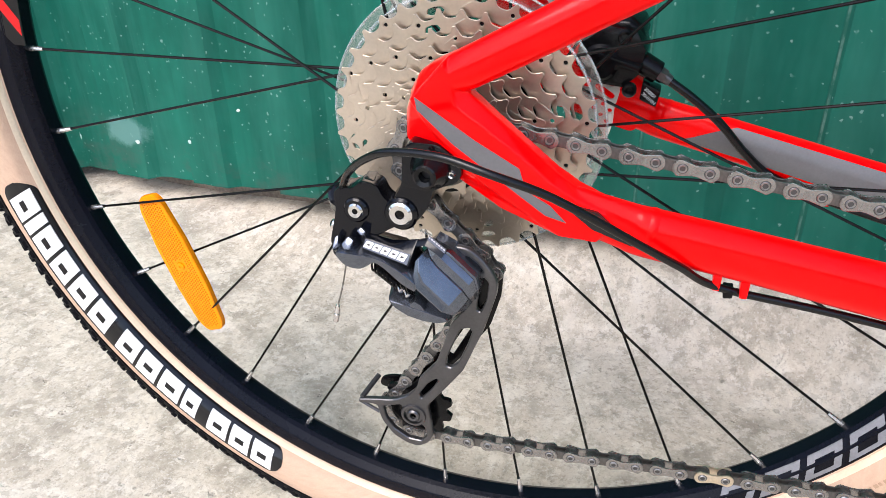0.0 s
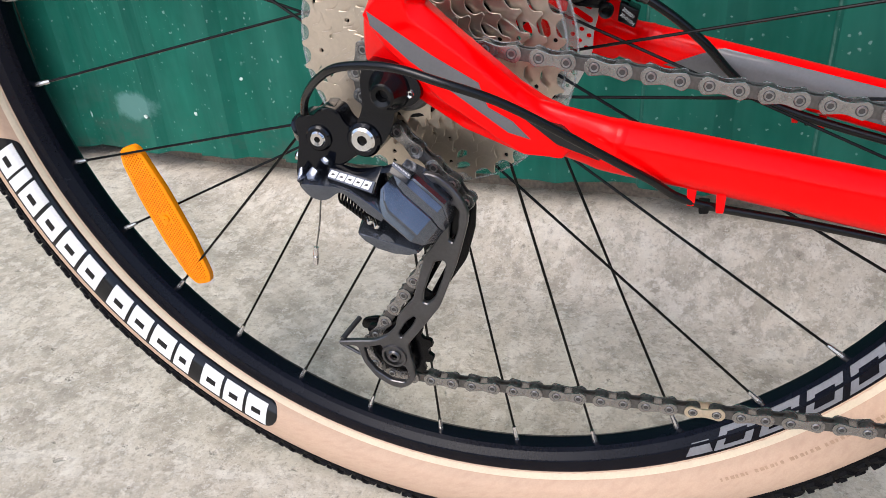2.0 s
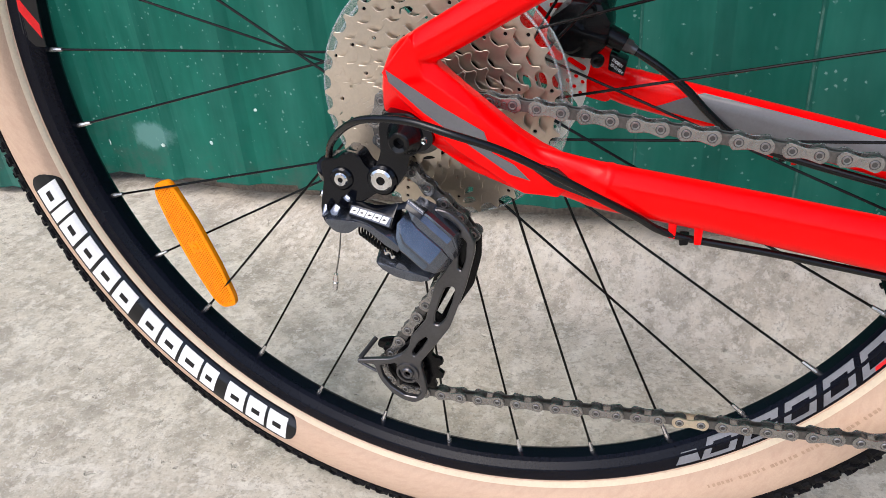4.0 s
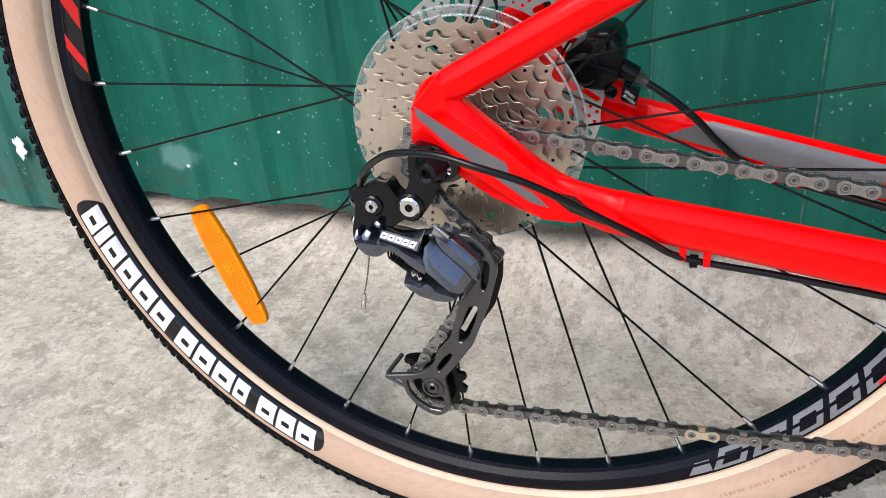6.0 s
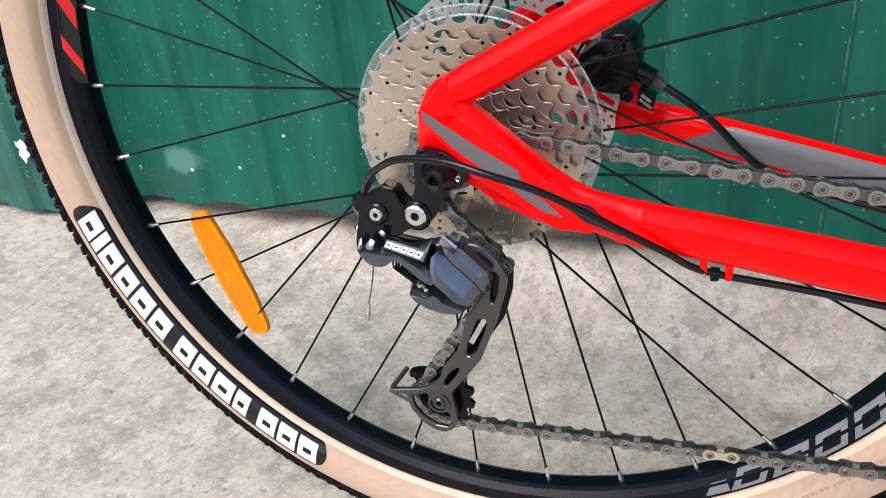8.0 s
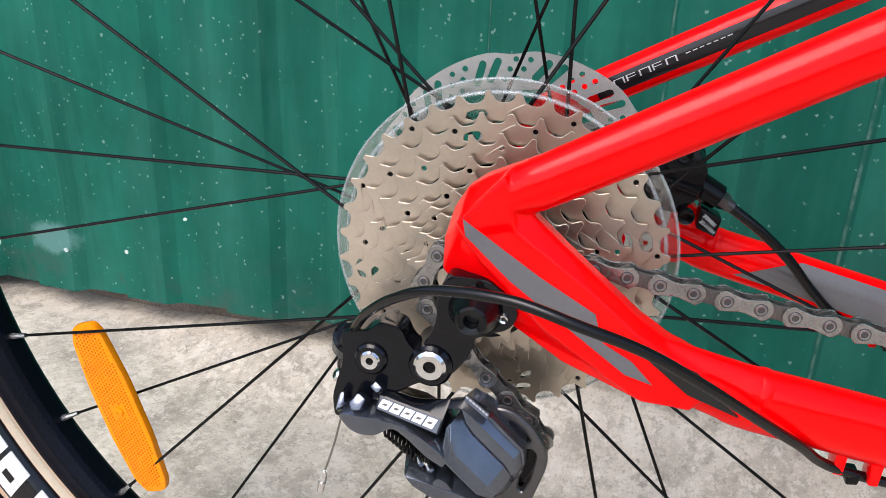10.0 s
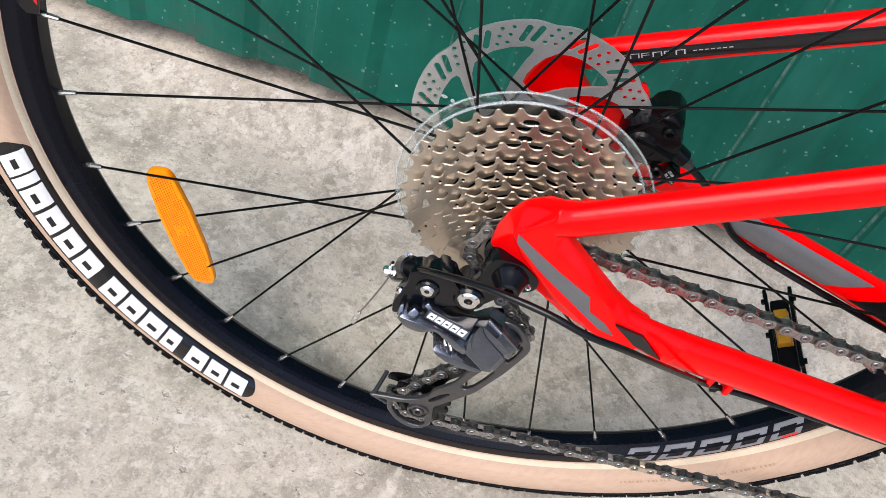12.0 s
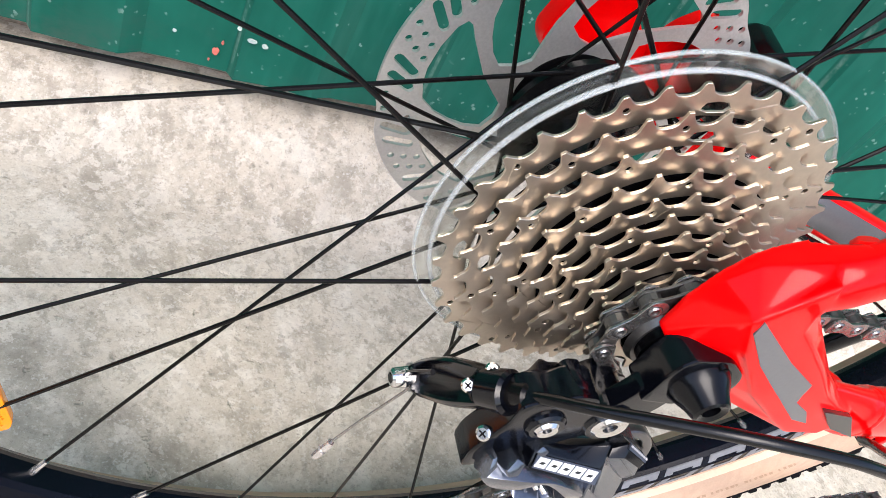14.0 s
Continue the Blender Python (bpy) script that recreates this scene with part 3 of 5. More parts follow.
bicycle.empty_display_size = 0.1


def group(name, label=""):
    ob = new(name)
    ob.parent = bicycle
    ob.empty_display_size = 0.02
    return tagged(ob, label) if label else ob


wheel = group("rear_wheel", "black spoked rear wheel with tan-wall tyre")

# rim: a deep black box section
rim_prof = [(0.3165, -0.0125), (0.3165, -0.0105), (0.309, -0.0100), (0.309, 0.0100), (0.3165, 0.0105), (0.3165, 0.0125), (0.3150, 0.0129), (0.3060, 0.0129),
            (0.3050, 0.0124), (0.3005, 0.0085), (0.2988, 0.0055), (0.2983, 0.0), (0.2988, -0.0055), (0.3005, -0.0085), (0.3050, -0.0124), (0.3060, -0.0129), (0.3150, -0.0129)]
rim = part("rim", lathe(rim_prof, 192), RIMBLACK, wheel, "satin black alloy rim", 14)

# tyre: an oval casing, cream at the bead, tan on the wall, black on the tread
R_MID, R_HALF, W_HALF = 0.3375, 0.0290, 0.0265


def casing(r, grow=0.0):
    if r < 0.3262:
        # the wall swells out of the rim's edge
        return 0.0131 + grow + 0.0113 * math.sin(math.pi / 2 * max(0.0, r - 0.3166) / 0.0096) ** 0.95
    f = (r - R_MID) / (R_HALF + grow)
    return (W_HALF + grow) * math.sqrt(max(0.0, 1 - f * f))


side_rs = [0.3160 + (0.3575 - 0.3160) * i / 20 for i in range(21)]
outer = [(r, -casing(r)) for r in side_rs]
tyre_prof = outer + [(R_MID + R_HALF * math.sin(a), -W_HALF * math.cos(a)) for a in [radians(46 + 88 * i / 8) for i in range(9)]] + [(r, casing(r)) for r in reversed(side_rs)] + [(0.3120, 0.0095), (0.3120, -0.0095)]
tyre = part("tyre", lathe(tyre_prof, 224), TAN, wheel, "tan rubber tyre casing")
for s in (-1, 1):
    bead = [(r, s * (casing(r) + d)) for r, d in ((0.3163, 0.0004), (0.3170, 0.0008), (0.3180, 0.0008), (0.3187, 0.0003), (0.3187, -0.001), (0.3163, -0.001))]
    part("bead_stripe", lathe(bead, 192), CREAM, wheel, "cream bead line")

tread_a = [radians(-72 + 144 * i / 16) for i in range(17)]
tread_prof = [(R_MID + (R_HALF + 0.0010) * math.cos(a), (W_HALF + 0.0010) * math.sin(a)) for a in tread_a] + [(R_MID + (R_HALF - 0.001) * math.cos(a), (W_HALF - 0.001) * math.sin(a)) for a in reversed(tread_a)]
part("tread", lathe(tread_prof, 192), RUBBER, wheel, "black rubber tread")


def tread_knobs():
    """Rows of small blocks round the tread: square shoulders, chevrons on the crown."""
    verts, faces = [], []
    rows = [(60, 0.0070, 0.0062, 0, 210), (-60, 0.0070, 0.0062, 0.5, 210), (42, 0.0052, 0.0052, 0.4, 210), (-42, 0.0052, 0.0052, 0.9, 210), (27, 0.0056, 0.0042, 0.25, 170), (-27, 0.0056, 0.0042, 0.75, 170), (10, 0.0060, 0.0040, 0.1, 150), (-10, 0.0060, 0.0040, 0.6, 150)]
    rng = random.Random(4)
    for lean, wide, long, shift, count in rows:
        for i in range(count):
            a = 2 * math.pi * (i + shift) / count
            l = radians(lean + rng.uniform(-1, 1))
            tall = 0.0030 + rng.uniform(-0.0003, 0.0003) + (-0.0006 if abs(lean) > 50 else 0)
            skew = 0.25 * (1 if (i % 2) else -1)
            base = len(verts)
            for up in (0.0, 1.0):
                for du, dv in ((-1, -1), (1, -1), (1, 1), (-1, 1)):
                    k = 1 - 0.22 * up
                    across, along = du * wide / 2 * k, dv * long / 2 * k + du * wide / 2 * skew
                    ll = l + across / 0.028
                    rr = R_MID + (R_HALF + 0.0005 + tall * up) * math.cos(ll)
                    yy = (W_HALF + 0.0005 + tall * up) * math.sin(ll)
                    aa = a + along / rr
                    verts.append((rr * math.cos(aa), yy, HZ + rr * math.sin(aa)))
            b = base
            faces += [(b + 4, b + 5, b + 6, b + 7)] + [(b + j, b + (j + 1) % 4, b + 4 + (j + 1) % 4, b + 4 + j) for j in range(4)]
    me = bpy.data.meshes.new("tread_knobs")
    me.from_pydata(verts, [], faces)
    bm = bmesh.new()
    bm.from_mesh(me)
    bpy.data.meshes.remove(me)
    return bm


tagged(part("tread_pattern", tread_knobs(), RUBBER, wheel, "small black rubber tread blocks"), kind="stuff")


def wall_patch(corners_of, n=6, m=6, lift=0.0005, depth=0.0008, surface=casing, side=-1):
    """A raised print on a side wall. corners_of(u, v) gives radius and angle in degrees."""
    bm = bmesh.new()
    layers = []
    for up in (lift, lift - depth):
        grid = []
        for i in range(n + 1):
            row = []
            for j in range(m + 1):
                r, a = corners_of(i / n, j / m)
                row.append(bm.verts.new((r * math.cos(radians(a)), side * (surface(r) + up), HZ + r * math.sin(radians(a)))))
            grid.append(row)
        layers.append(grid)
    top, low = layers
    for i in range(n):
        for j in range(m):
            bm.faces.new((top[i][j], top[i + 1][j], top[i + 1][j + 1], top[i][j + 1]))
    edge = [(i, 0) for i in range(n)] + [(n, j) for j in range(m)] + [(i, m) for i in range(n, 0, -1)] + [(0, j) for j in range(m, 0, -1)]
    for (a, b), (c, d) in zip(edge, edge[1:] + edge[:1]):
        bm.faces.new((top[a][b], top[c][d], low[c][d], low[a][b]))
    return bm


# the tyre's print: a black strip with rounded ends and pale slanted blocks
LAB_R0, LAB_R1, LAB_A0, LAB_A1 = 0.3190, 0.3405, 192.0, 243.4


def label_shape(u, v):
    a = LAB_A0 + (LAB_A1 - LAB_A0) * u
    cut = min(u, 1 - u) * (LAB_A1 - LAB_A0)
    half = (LAB_R1 - LAB_R0) / 2
    e = max(0.0, 1 - cut / 1.9)
    h = half * math.sqrt(max(0.0, 1 - e * e)) if e > 0 else half
    return (LAB_R0 + LAB_R1) / 2 + h * (2 * v - 1), a


part("label_strip", wall_patch(label_shape, 260, 20, 0.0005), NIGHT, wheel, "black printed strip")
widths = [3.3, 3.2, 3.3, None, 2.6, 3.7, 3.4, 3.4, None, 3.5, 3.6, 3.4, 3.4, 1.5, 3.2]
total = sum(w or 1.3 for w in widths)
at = LAB_A1 - 1.3
scale_a = (LAB_A1 - LAB_A0 - 2.6) / total
for w in widths:
    step = (w or 1.3) * scale_a
    if w:
        part("print_block", wall_patch(lambda u, v, b=at, st=step: (0.3213 + 0.0170 * v, b - st * (0.06 + 0.86 * u) + 0.9 * (v - 0.5)), 3, 12, 0.0009), WHITE, wheel)
        # each block has a dark slit in its middle
        u0, u1 = 0.30, 0.68
        if w > 2:
            part("print_slit", wall_patch(lambda u, v, b=at, st=step, u0=u0, u1=u1: (0.3279 + 0.0038 * v, b - st * (u0 + (u1 - u0) * u) + 0.9 * (0.39 + 0.22 * v - 0.5)), 3, 6, 0.0012), NIGHT, wheel)
    at -= step


# a line of small moulded print near the bead
for k in range(34):
    b = 303.0 + 0.60 * k + 0.5 * (k // 6)
    part("moulded_print", wall_patch(lambda u, v, b=b, w=0.22 + 0.06 * (k * 7 % 5): (0.3264 + 0.0020 * v, b + w * u), 1, 2, 0.0002, 0.0005), FAINT, wheel)


def rim_face(r):
    return 0.0129 if r > 0.306 else 0.0129 - (0.306 - r) * 0.72


# rim prints: grey slanted outlined blocks on one side, red slashes on the other
for k in range(5):
    b = 303.4 + 5.7 * k
    for r0, dr, a0, da in ((0.3003, 0.0132, 0.0, 1.05), (0.3003, 0.0027, 1.05, 2.6), (0.3003, 0.0132, 3.65, 1.05), (0.3108, 0.0027, 1.05, 2.6)):
        part("rim_print", wall_patch(lambda u, v, b=b, r0=r0, dr=dr, a0=a0, da=da: (r0 + dr * v, b + a0 + da * u + 170 * (0.3134 - r0 - dr * v)), 3, 4, 0.0003, surface=rim_face), RIMGREY, wheel, "grey printed block")
part("rim_print", wall_patch(lambda u, v: (0.3040 + 0.0090 * v, 299.4 + (2.2 + 1.2 * v) * u + 170 * (0.0120 - 0.0090 * v)), 4, 3, 0.0003, surface=rim_face), RIMGREY, wheel, "grey printed block")
RIMRED = material("red_print", (0.75, 0.01, 0.012), 0.4)
part("rim_print", wall_patch(lambda u, v: (0.3112 + 0.0022 * v, 328.0 + 2.4 * u + 170 * (0.0022 - 0.0022 * v)), 3, 3, 0.0006, surface=rim_face), RIMRED, wheel, "red printed accent")
part("rim_panel", wall_patch(lambda u, v: (0.2966 + 0.0104 * v, 176.2 - 30 * u - 2.0 * v * (1 - u) - 0.8 * abs(2 * v - 1) * (1 if u == 0 else 0)), 24, 6, 0.0002, surface=rim_face), NIGHT, wheel, "black printed panel")
for k in range(4):
    b = 174.2 - 6.4 * k
    part("rim_slash", wall_patch(lambda u, v, b=b, w=2.0 + 0.9 * min(k, 1): (0.2972 + 0.0092 * v, b - w * u - 3.8 * v), 3, 6, 0.0004, surface=rim_face), RIMRED, wheel, "red printed slash")

# hub
hub_prof = [(0.0085, -0.072), (0.0120, -0.069), (0.0120, -0.064), (0.0165, -0.026), (0.0165, -0.0215), (0.0308, -0.0196), (0.0308, -0.0164), (0.0190, -0.0110), (0.0140, 0.0),
            (0.0170, 0.028), (0.0318, 0.0362), (0.0318, 0.0394), (0.0215, 0.0425), (0.0200, 0.0520), (0.0120, 0.056), (0.0110, 0.070), (0.0060, 0.072), (0.0060, -0.072)]
part("hub", lathe(hub_prof, 48), BLACK, wheel, "black alloy hub shell")

# spokes in a three-cross pattern, 32 holes
PHASE = 176.07
FLANGES = {-1: (0.0280, -0.0180, -0.0030), 1: (0.0292, 0.0378, 0.0018)}  # radius, place across, heads in or out
nip = None
for k in range(32):
    q = (k + 2) % 4
    a = radians(PHASE + 11.25 * k)
    side, lead = (-1 if q in (0, 2) else 1), (1 if q in (0, 1) else -1)
    f = a + lead * radians(67.5)
    reach, across, splay = FLANGES[side]
    head = Vector((reach * math.cos(f), across + splay * lead, HZ + reach * math.sin(f)))
    foot = Vector((0.2985 * math.cos(a), 0.0008 * side, HZ + 0.2985 * math.sin(a)))
    d = (head - foot).normalized()
    part("spoke", rod(foot + d * 0.008, head, 0.00090, n=8), SPOKE, wheel)
    m = Matrix.Translation(foot - d * 0.001) @ d.to_track_quat("Z", "Y").to_matrix().to_4x4()
    if nip is None:
        shape = joined(rod((0, 0, 0), (0, 0, 0.004), 0.0019, n=8), rod((0, 0, 0.004), (0, 0, 0.0120), 0.0018, 0.0014, n=8))
        nip = part("nipple", shape, NIPPLE, wheel)
        nip.matrix_local = m
    else:
        again(nip, "nipple", m)

# valve-side seam of the rim
part("rim_seam", wall_patch(lambda u, v: (0.2995 + 0.0165 * v, 229.0 + 0.08 * u), 1, 4, 0.0002, surface=rim_face), SPOKE, wheel)

# reflector
refl_c, refl_d = Vector((-0.2165, 0.003, 0.2325)), Vector((0.034, 0, -0.107)).normalized()
rn = Vector((refl_d.z, 0, -refl_d.x))


def refl_outline(half_l, half_w):
    pts = [(-half_l, -half_w * 0.55), (-half_l + 0.006, -half_w * 0.78), (-half_l * 0.35, -half_w), (half_l * 0.35, -half_w), (half_l - 0.006, -half_w * 0.78), (half_l, -half_w * 0.55),
           (half_l, half_w * 0.45), (half_l - 0.010, half_w * 0.80), (half_l * 0.3, half_w), (-half_l * 0.3, half_w), (-half_l + 0.010, half_w * 0.80), (-half_l, half_w * 0.45)]
    return [((refl_c + refl_d * u + rn * v).x, (refl_c + refl_d * u + rn * v).z) for u, v in pts]


reflector = part("wheel_reflector", plate(rounded(refl_outline(0.0570, 0.0132), 0.004, 3), (), -0.0035, 0.0015, 0.0012), ORANGE, wheel, "orange plastic wheel reflector")


def refl_cells():
    """The reflector's small raised cells in staggered rows, with a plain bar in the middle."""
    verts, faces = [], []
    for i in range(-25, 26):
        for j in range(-6, 7):
            u, v = i * 0.0021 + (0.00105 if j % 2 else 0), j * 0.0019
            if abs(v) > 0.0108 - 0.0042 * (abs(u) / 0.055) ** 2 or abs(u) > 0.0535 or (abs(u) < 0.0045 and abs(v) < 0.0045):
                continue
            c = refl_c + refl_d * u + rn * v
            b = len(verts)
            for du, dv in ((-1, 0), (0, -1), (1, 0), (0, 1)):
                p = c + refl_d * du * 0.00095 + rn * dv * 0.00085
                verts.append((p.x, -0.0034, p.z))
            verts.append((c.x, -0.0043, c.z))
            faces += [(b + k, b + (k + 1) % 4, b + 4) for k in range(4)]
    me = bpy.data.meshes.new("cells")
    me.from_pydata(verts, [], faces)
    bm = bmesh.new()
    bm.from_mesh(me)
    bpy.data.meshes.remove(me)
    return bm


tagged(part("prism_pattern", refl_cells(), AMBER, wheel, "fine raised prism pattern", 5), kind="stuff")
part("reflector_clip", lathe([(0.0006, -0.0052), (0.0030, -0.0046), (0.0032, -0.0030), (0.0006, -0.0030)], 16, Vector((refl_c.x, 0, refl_c.z))), ORANGE, wheel)

# spoke protector: a clear disc with a raised lip
COG_AXIS = Vector((0.0020, 0, HZ))
disc = part("spoke_protector", lathe([(0.0560, -0.0160), (0.0775, -0.0168), (0.0778, -0.0158), (0.0560, -0.0150)], 128, COG_AXIS), CLEAR, wheel, "clear plastic spoke protector disc", 20)
disc.visible_shadow = False
for r, w, y in ((0.0776, 0.0007, -0.0163), (0.0722, 0.0009, -0.0180)):
    lip = part("protector_lip", lathe([(r + w * math.cos(a), y + w * 1.4 * math.sin(a)) for a in [2 * math.pi * k / 8 for k in range(8)]], 128, COG_AXIS), EDGE, wheel, "clear plastic lip", 60)
    lip.visible_shadow = False

# brake rotor
ROT_Y = 0.053


def slot(r0, r1, a0, a1, w):
    """A slot with round ends from (r0, a0) to (r1, a1)."""
    p, q = (Vector((r * math.cos(radians(a)), r * math.sin(radians(a)))) for r, a in ((r0, a0), (r1, a1)))
    d = (q - p).normalized()
    base = math.degrees(math.atan2(d.y, d.x))
    pts = ring_pts(q.x, q.y, w / 2, 5, base - 90, base + 90) + ring_pts(p.x, p.y, w / 2, 5, base + 90, base + 270)
    return [(x, z + HZ) for x, z in pts]


def rotor_plate():
    holes, steps = [], 14
    for s in range(steps):
        a = 360 / steps * s + 0.5
        for j in range(2):
            holes.append(slot(0.0668, 0.0752, a + 6.0 * j + 2.2, a + 6.0 * j - 2.2, 0.0040))
        for j in range(2):
            for rr in (0.0660, 0.0709, 0.0757):
                b = radians(a - 12.3 + 5.6 * j - (rr - 0.0709) * 520)
                holes.append(ring_pts(rr * math.cos(b), HZ + rr * math.sin(b), 0.00155, 9))
    outline = []
    for i in range(280):
        a = 2 * math.pi * i / 280
        r = 0.0800 - 0.0018 * max(0, math.cos(a * 7 + 0.9)) ** 4
        outline.append((r * math.cos(a), HZ + r * math.sin(a)))
    inner = []
    for s in range(7):
        # openings between seven swept arms
        b = 360 / 7 * s + 175.5
        loop = [(0.0365, 42), (0.0300, 35), (0.0275, 24), (0.0330, 10), (0.0395, 0), (0.0455, -8), (0.0520, -14), (0.0585, -19), (0.0612, -19), (0.0626, -15), (0.0628, -6), (0.0628, 4), (0.0622, 10), (0.0605, 18), (0.0550, 25), (0.0490, 31), (0.0430, 37)]
        inner.append([(r * math.cos(radians(a + b)), HZ + r * math.sin(radians(a + b))) for r, a in loop])
    centre = ring_pts(0, HZ, 0.0180, 40)
    return plate(outline, holes + inner + [centre], ROT_Y, ROT_Y + 0.0018)


part("brake_rotor", rotor_plate(), ROTOR, wheel, "perforated steel brake disc", 30)
part("rotor_carrier", lathe([(0.0170, ROT_Y - 0.0008), (0.0225, ROT_Y - 0.0008), (0.0235, ROT_Y - 0.0002), (0.0235, ROT_Y + 0.0022), (0.0170, ROT_Y + 0.0022)], 48), BLACK, wheel, "black rotor carrier")

# ---- cassette ----
cassette = group("cassette", "ten-speed nickel-plated steel cassette")
TEETH = [36, 32, 28, 24, 21, 19, 17, 15, 13, 11]
COG_Y0, COG_STEP, COG_X = -0.0256, 0.00395, COG_AXIS.x


def cog_outline(teeth, turn, rng):
    """Toothed outline: wide round valleys, narrow flat tips leaning to one side, some of them cut low for shifting."""
    pitch = 0.0127 / (2 * math.sin(math.pi / teeth))
    pts = []
    for i in range(teeth):
        low = rng.choice((0, 0, 0, 0, 0.0007, 0.0013))
        hook = 0.03 + 0.035 * rng.uniform(-1, 1)
        for f, dr in ((0.00, -0.0036), (0.12, -0.0035), (0.22, -0.0031), (0.30, -0.0023), (0.355, -0.0010), (0.385 + hook, 0.0002), (0.405 + hook, 0.0011 - low), (0.425 + hook, 0.0014 - low), (0.545 + hook, 0.0014 - low), (0.565 + hook, 0.0010 - low), (0.59 + hook, 0.0001), (0.655, -0.0010), (0.71, -0.0023), (0.79, -0.0031), (0.89, -0.0035)):
            a = 2 * math.pi * (i + f) / teeth + turn
            pts.append((COG_X + (pitch + dr) * math.cos(a), HZ + (pitch + dr) * math.sin(a)))
    return pts, pitch


rng = random.Random(11)
for i, teeth in enumerate(TEETH):
    y = COG_Y0 - COG_STEP * i
    turn = 0.035 * i + rng.uniform(0, 0.06)
    outline, pitch = cog_outline(teeth, turn, rng)
    holes = []
    inner_r = max(0.0165, pitch - (0.0115, 0.0118, 0.0116, 0.0098, 0.0086, 0.0086, 0.0086, 0.0086, 0.0080, 0.0080)[i])
    if i < 8:
        # round holes, and on the largest ones long windows between the shifting ramps
        windows = [] if i > 1 else [radians(q) + turn for q in (12, 100, 190, 282)]
        for b in windows:
            rr = pitch - 0.0083
            holes.append([(COG_X + (rr + dr) * math.cos(b + da), HZ + (rr + dr) * math.sin(b + da)) for dr, da in ((-0.0016, -0.055), (0.0, -0.075), (0.0018, -0.05), (0.0022, 0.0), (0.0016, 0.06), (-0.0008, 0.08), (-0.0020, 0.04))])
        for k in range(0, teeth, 3):
            b = 2 * math.pi * (k + 0.5 + rng.choice((0, 0.12))) / teeth + turn
            rr = pitch - 0.0046
            c = (COG_X + rr * math.cos(b), HZ + rr * math.sin(b))
            if all(min(math.hypot(c[0] - h[0], c[1] - h[1]) for h in hole) > 0.0035 for hole in holes):
                holes.append(ring_pts(*c, 0.0012, 8))
    centre = ring_pts(COG_X, HZ, inner_r, 48)
    part("sprocket", plate(outline, [centre] + holes, y, y + 0.0012, 0.00015, 1), STEEL, cassette, sharp=15)
    # pressed shifting ramps, slanting in from the valleys
    if i < 7:
        count = 5 if teeth > 25 else 4 if teeth > 20 else 3
        for k in range(count):
            b = 2 * math.pi * (k + 0.15) / count + turn
            sweep = 5.0 / teeth
            pts = [(COG_X + (pitch - 0.0034 - 0.0056 * t) * math.cos(b + sweep * t), y + 0.0003, HZ + (pitch - 0.0034 - 0.0056 * t) * math.sin(b + sweep * t)) for t in (0, 0.35, 0.7, 1)]
            part("shift_ramp", tube(pts, (0.0005, 0.0003), 6, 3), STEEL, cassette)
    # black ring added behind the holes, in place of the shade in them
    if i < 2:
        part("hole_shade_ring", lathe([(pitch - 0.0061, y + 0.0015), (pitch - 0.0037, y + 0.0015), (pitch - 0.0037, y + 0.0019), (pitch - 0.0061, y + 0.0019)], 64, COG_AXIS), BLACK, cassette, "added black ring that stands for shade in a sprocket's holes")
    # black disc added to paint the shade inside the sprocket's opening
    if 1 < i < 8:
        part("opening_shade_disc", lathe([(0.0160, y + 0.0018), (inner_r + 0.0022, y + 0.0018), (inner_r + 0.0022, y + 0.0027), (0.0160, y + 0.0027)], 48, COG_AXIS), BLACK, cassette, "added black disc that stands for shade behind a sprocket")
    if i < 9:
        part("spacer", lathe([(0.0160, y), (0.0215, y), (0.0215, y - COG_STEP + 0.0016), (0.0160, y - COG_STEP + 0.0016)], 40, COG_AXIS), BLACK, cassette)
# carrier arms of the large sprockets
for k in range(6):
    b = radians(60 * k + 25)
    for i in range(6):
        pitch = 0.0127 / (2 * math.sin(math.pi / TEETH[i]))
        y = COG_Y0 - COG_STEP * i + 0.0014
        lo, hi = max(0.018, pitch - 0.0215), pitch - 0.0085
        d = [Vector((math.cos(b + 0.10 * q), 0, math.sin(b + 0.10 * q))) for q in (0, 1)]
        part("sprocket_arm", tube([COG_AXIS + d[0] * lo + Vector((0, y, 0)), COG_AXIS + d[1] * hi + Vector((0, y, 0))], 0.0014, 6, 2), BLACK, cassette)
part("lockring", lathe([(0.0100, -0.0655), (0.0150, -0.0660), (0.0165, -0.0635), (0.0100, -0.0630)], 40, COG_AXIS), INNER, cassette, "dark steel lockring")

# ---- frame: rear triangle ----
frame_rear = group("frame", "glossy red alloy frame with grey and black decals")


def stay_stations(kind, s):
    if kind == "seat":
        low = [(-0.008, s * 0.0740, 0.3985, 0.0110, 0.0070), (0.0015, s * 0.0768, 0.4070, 0.0165, 0.0125)] if s < 0 else [(0.004, s * 0.0782, 0.4086, 0.0110, 0.0080)]
        return low + [(x, s * (0.0785 - 0.072 * x), 0.4065 + 0.532 * x, 0.0190 + 0.012 * x, 0.0146 if x < 0.013 else 0.0150 + 0.01 * x) for x in (0.012, 0.04, 0.10, 0.20, 0.30, 0.42)]
    return [(0.070, s * 0.0780, 0.3535, 0.0220, 0.0100), (0.096, s * 0.0772, 0.3462, 0.0245, 0.0140), (0.108, s * 0.0765, 0.3430, 0.0258, 0.0175), (0.16, s * 0.0710, 0.3325, 0.0262, 0.0185), (0.25, s * 0.0620, 0.3130, 0.0290, 0.0195), (0.34, s * 0.0520, 0.2935, 0.0320, 0.0200), (0.425, s * 0.0420, 0.2750, 0.0345, 0.0200)]


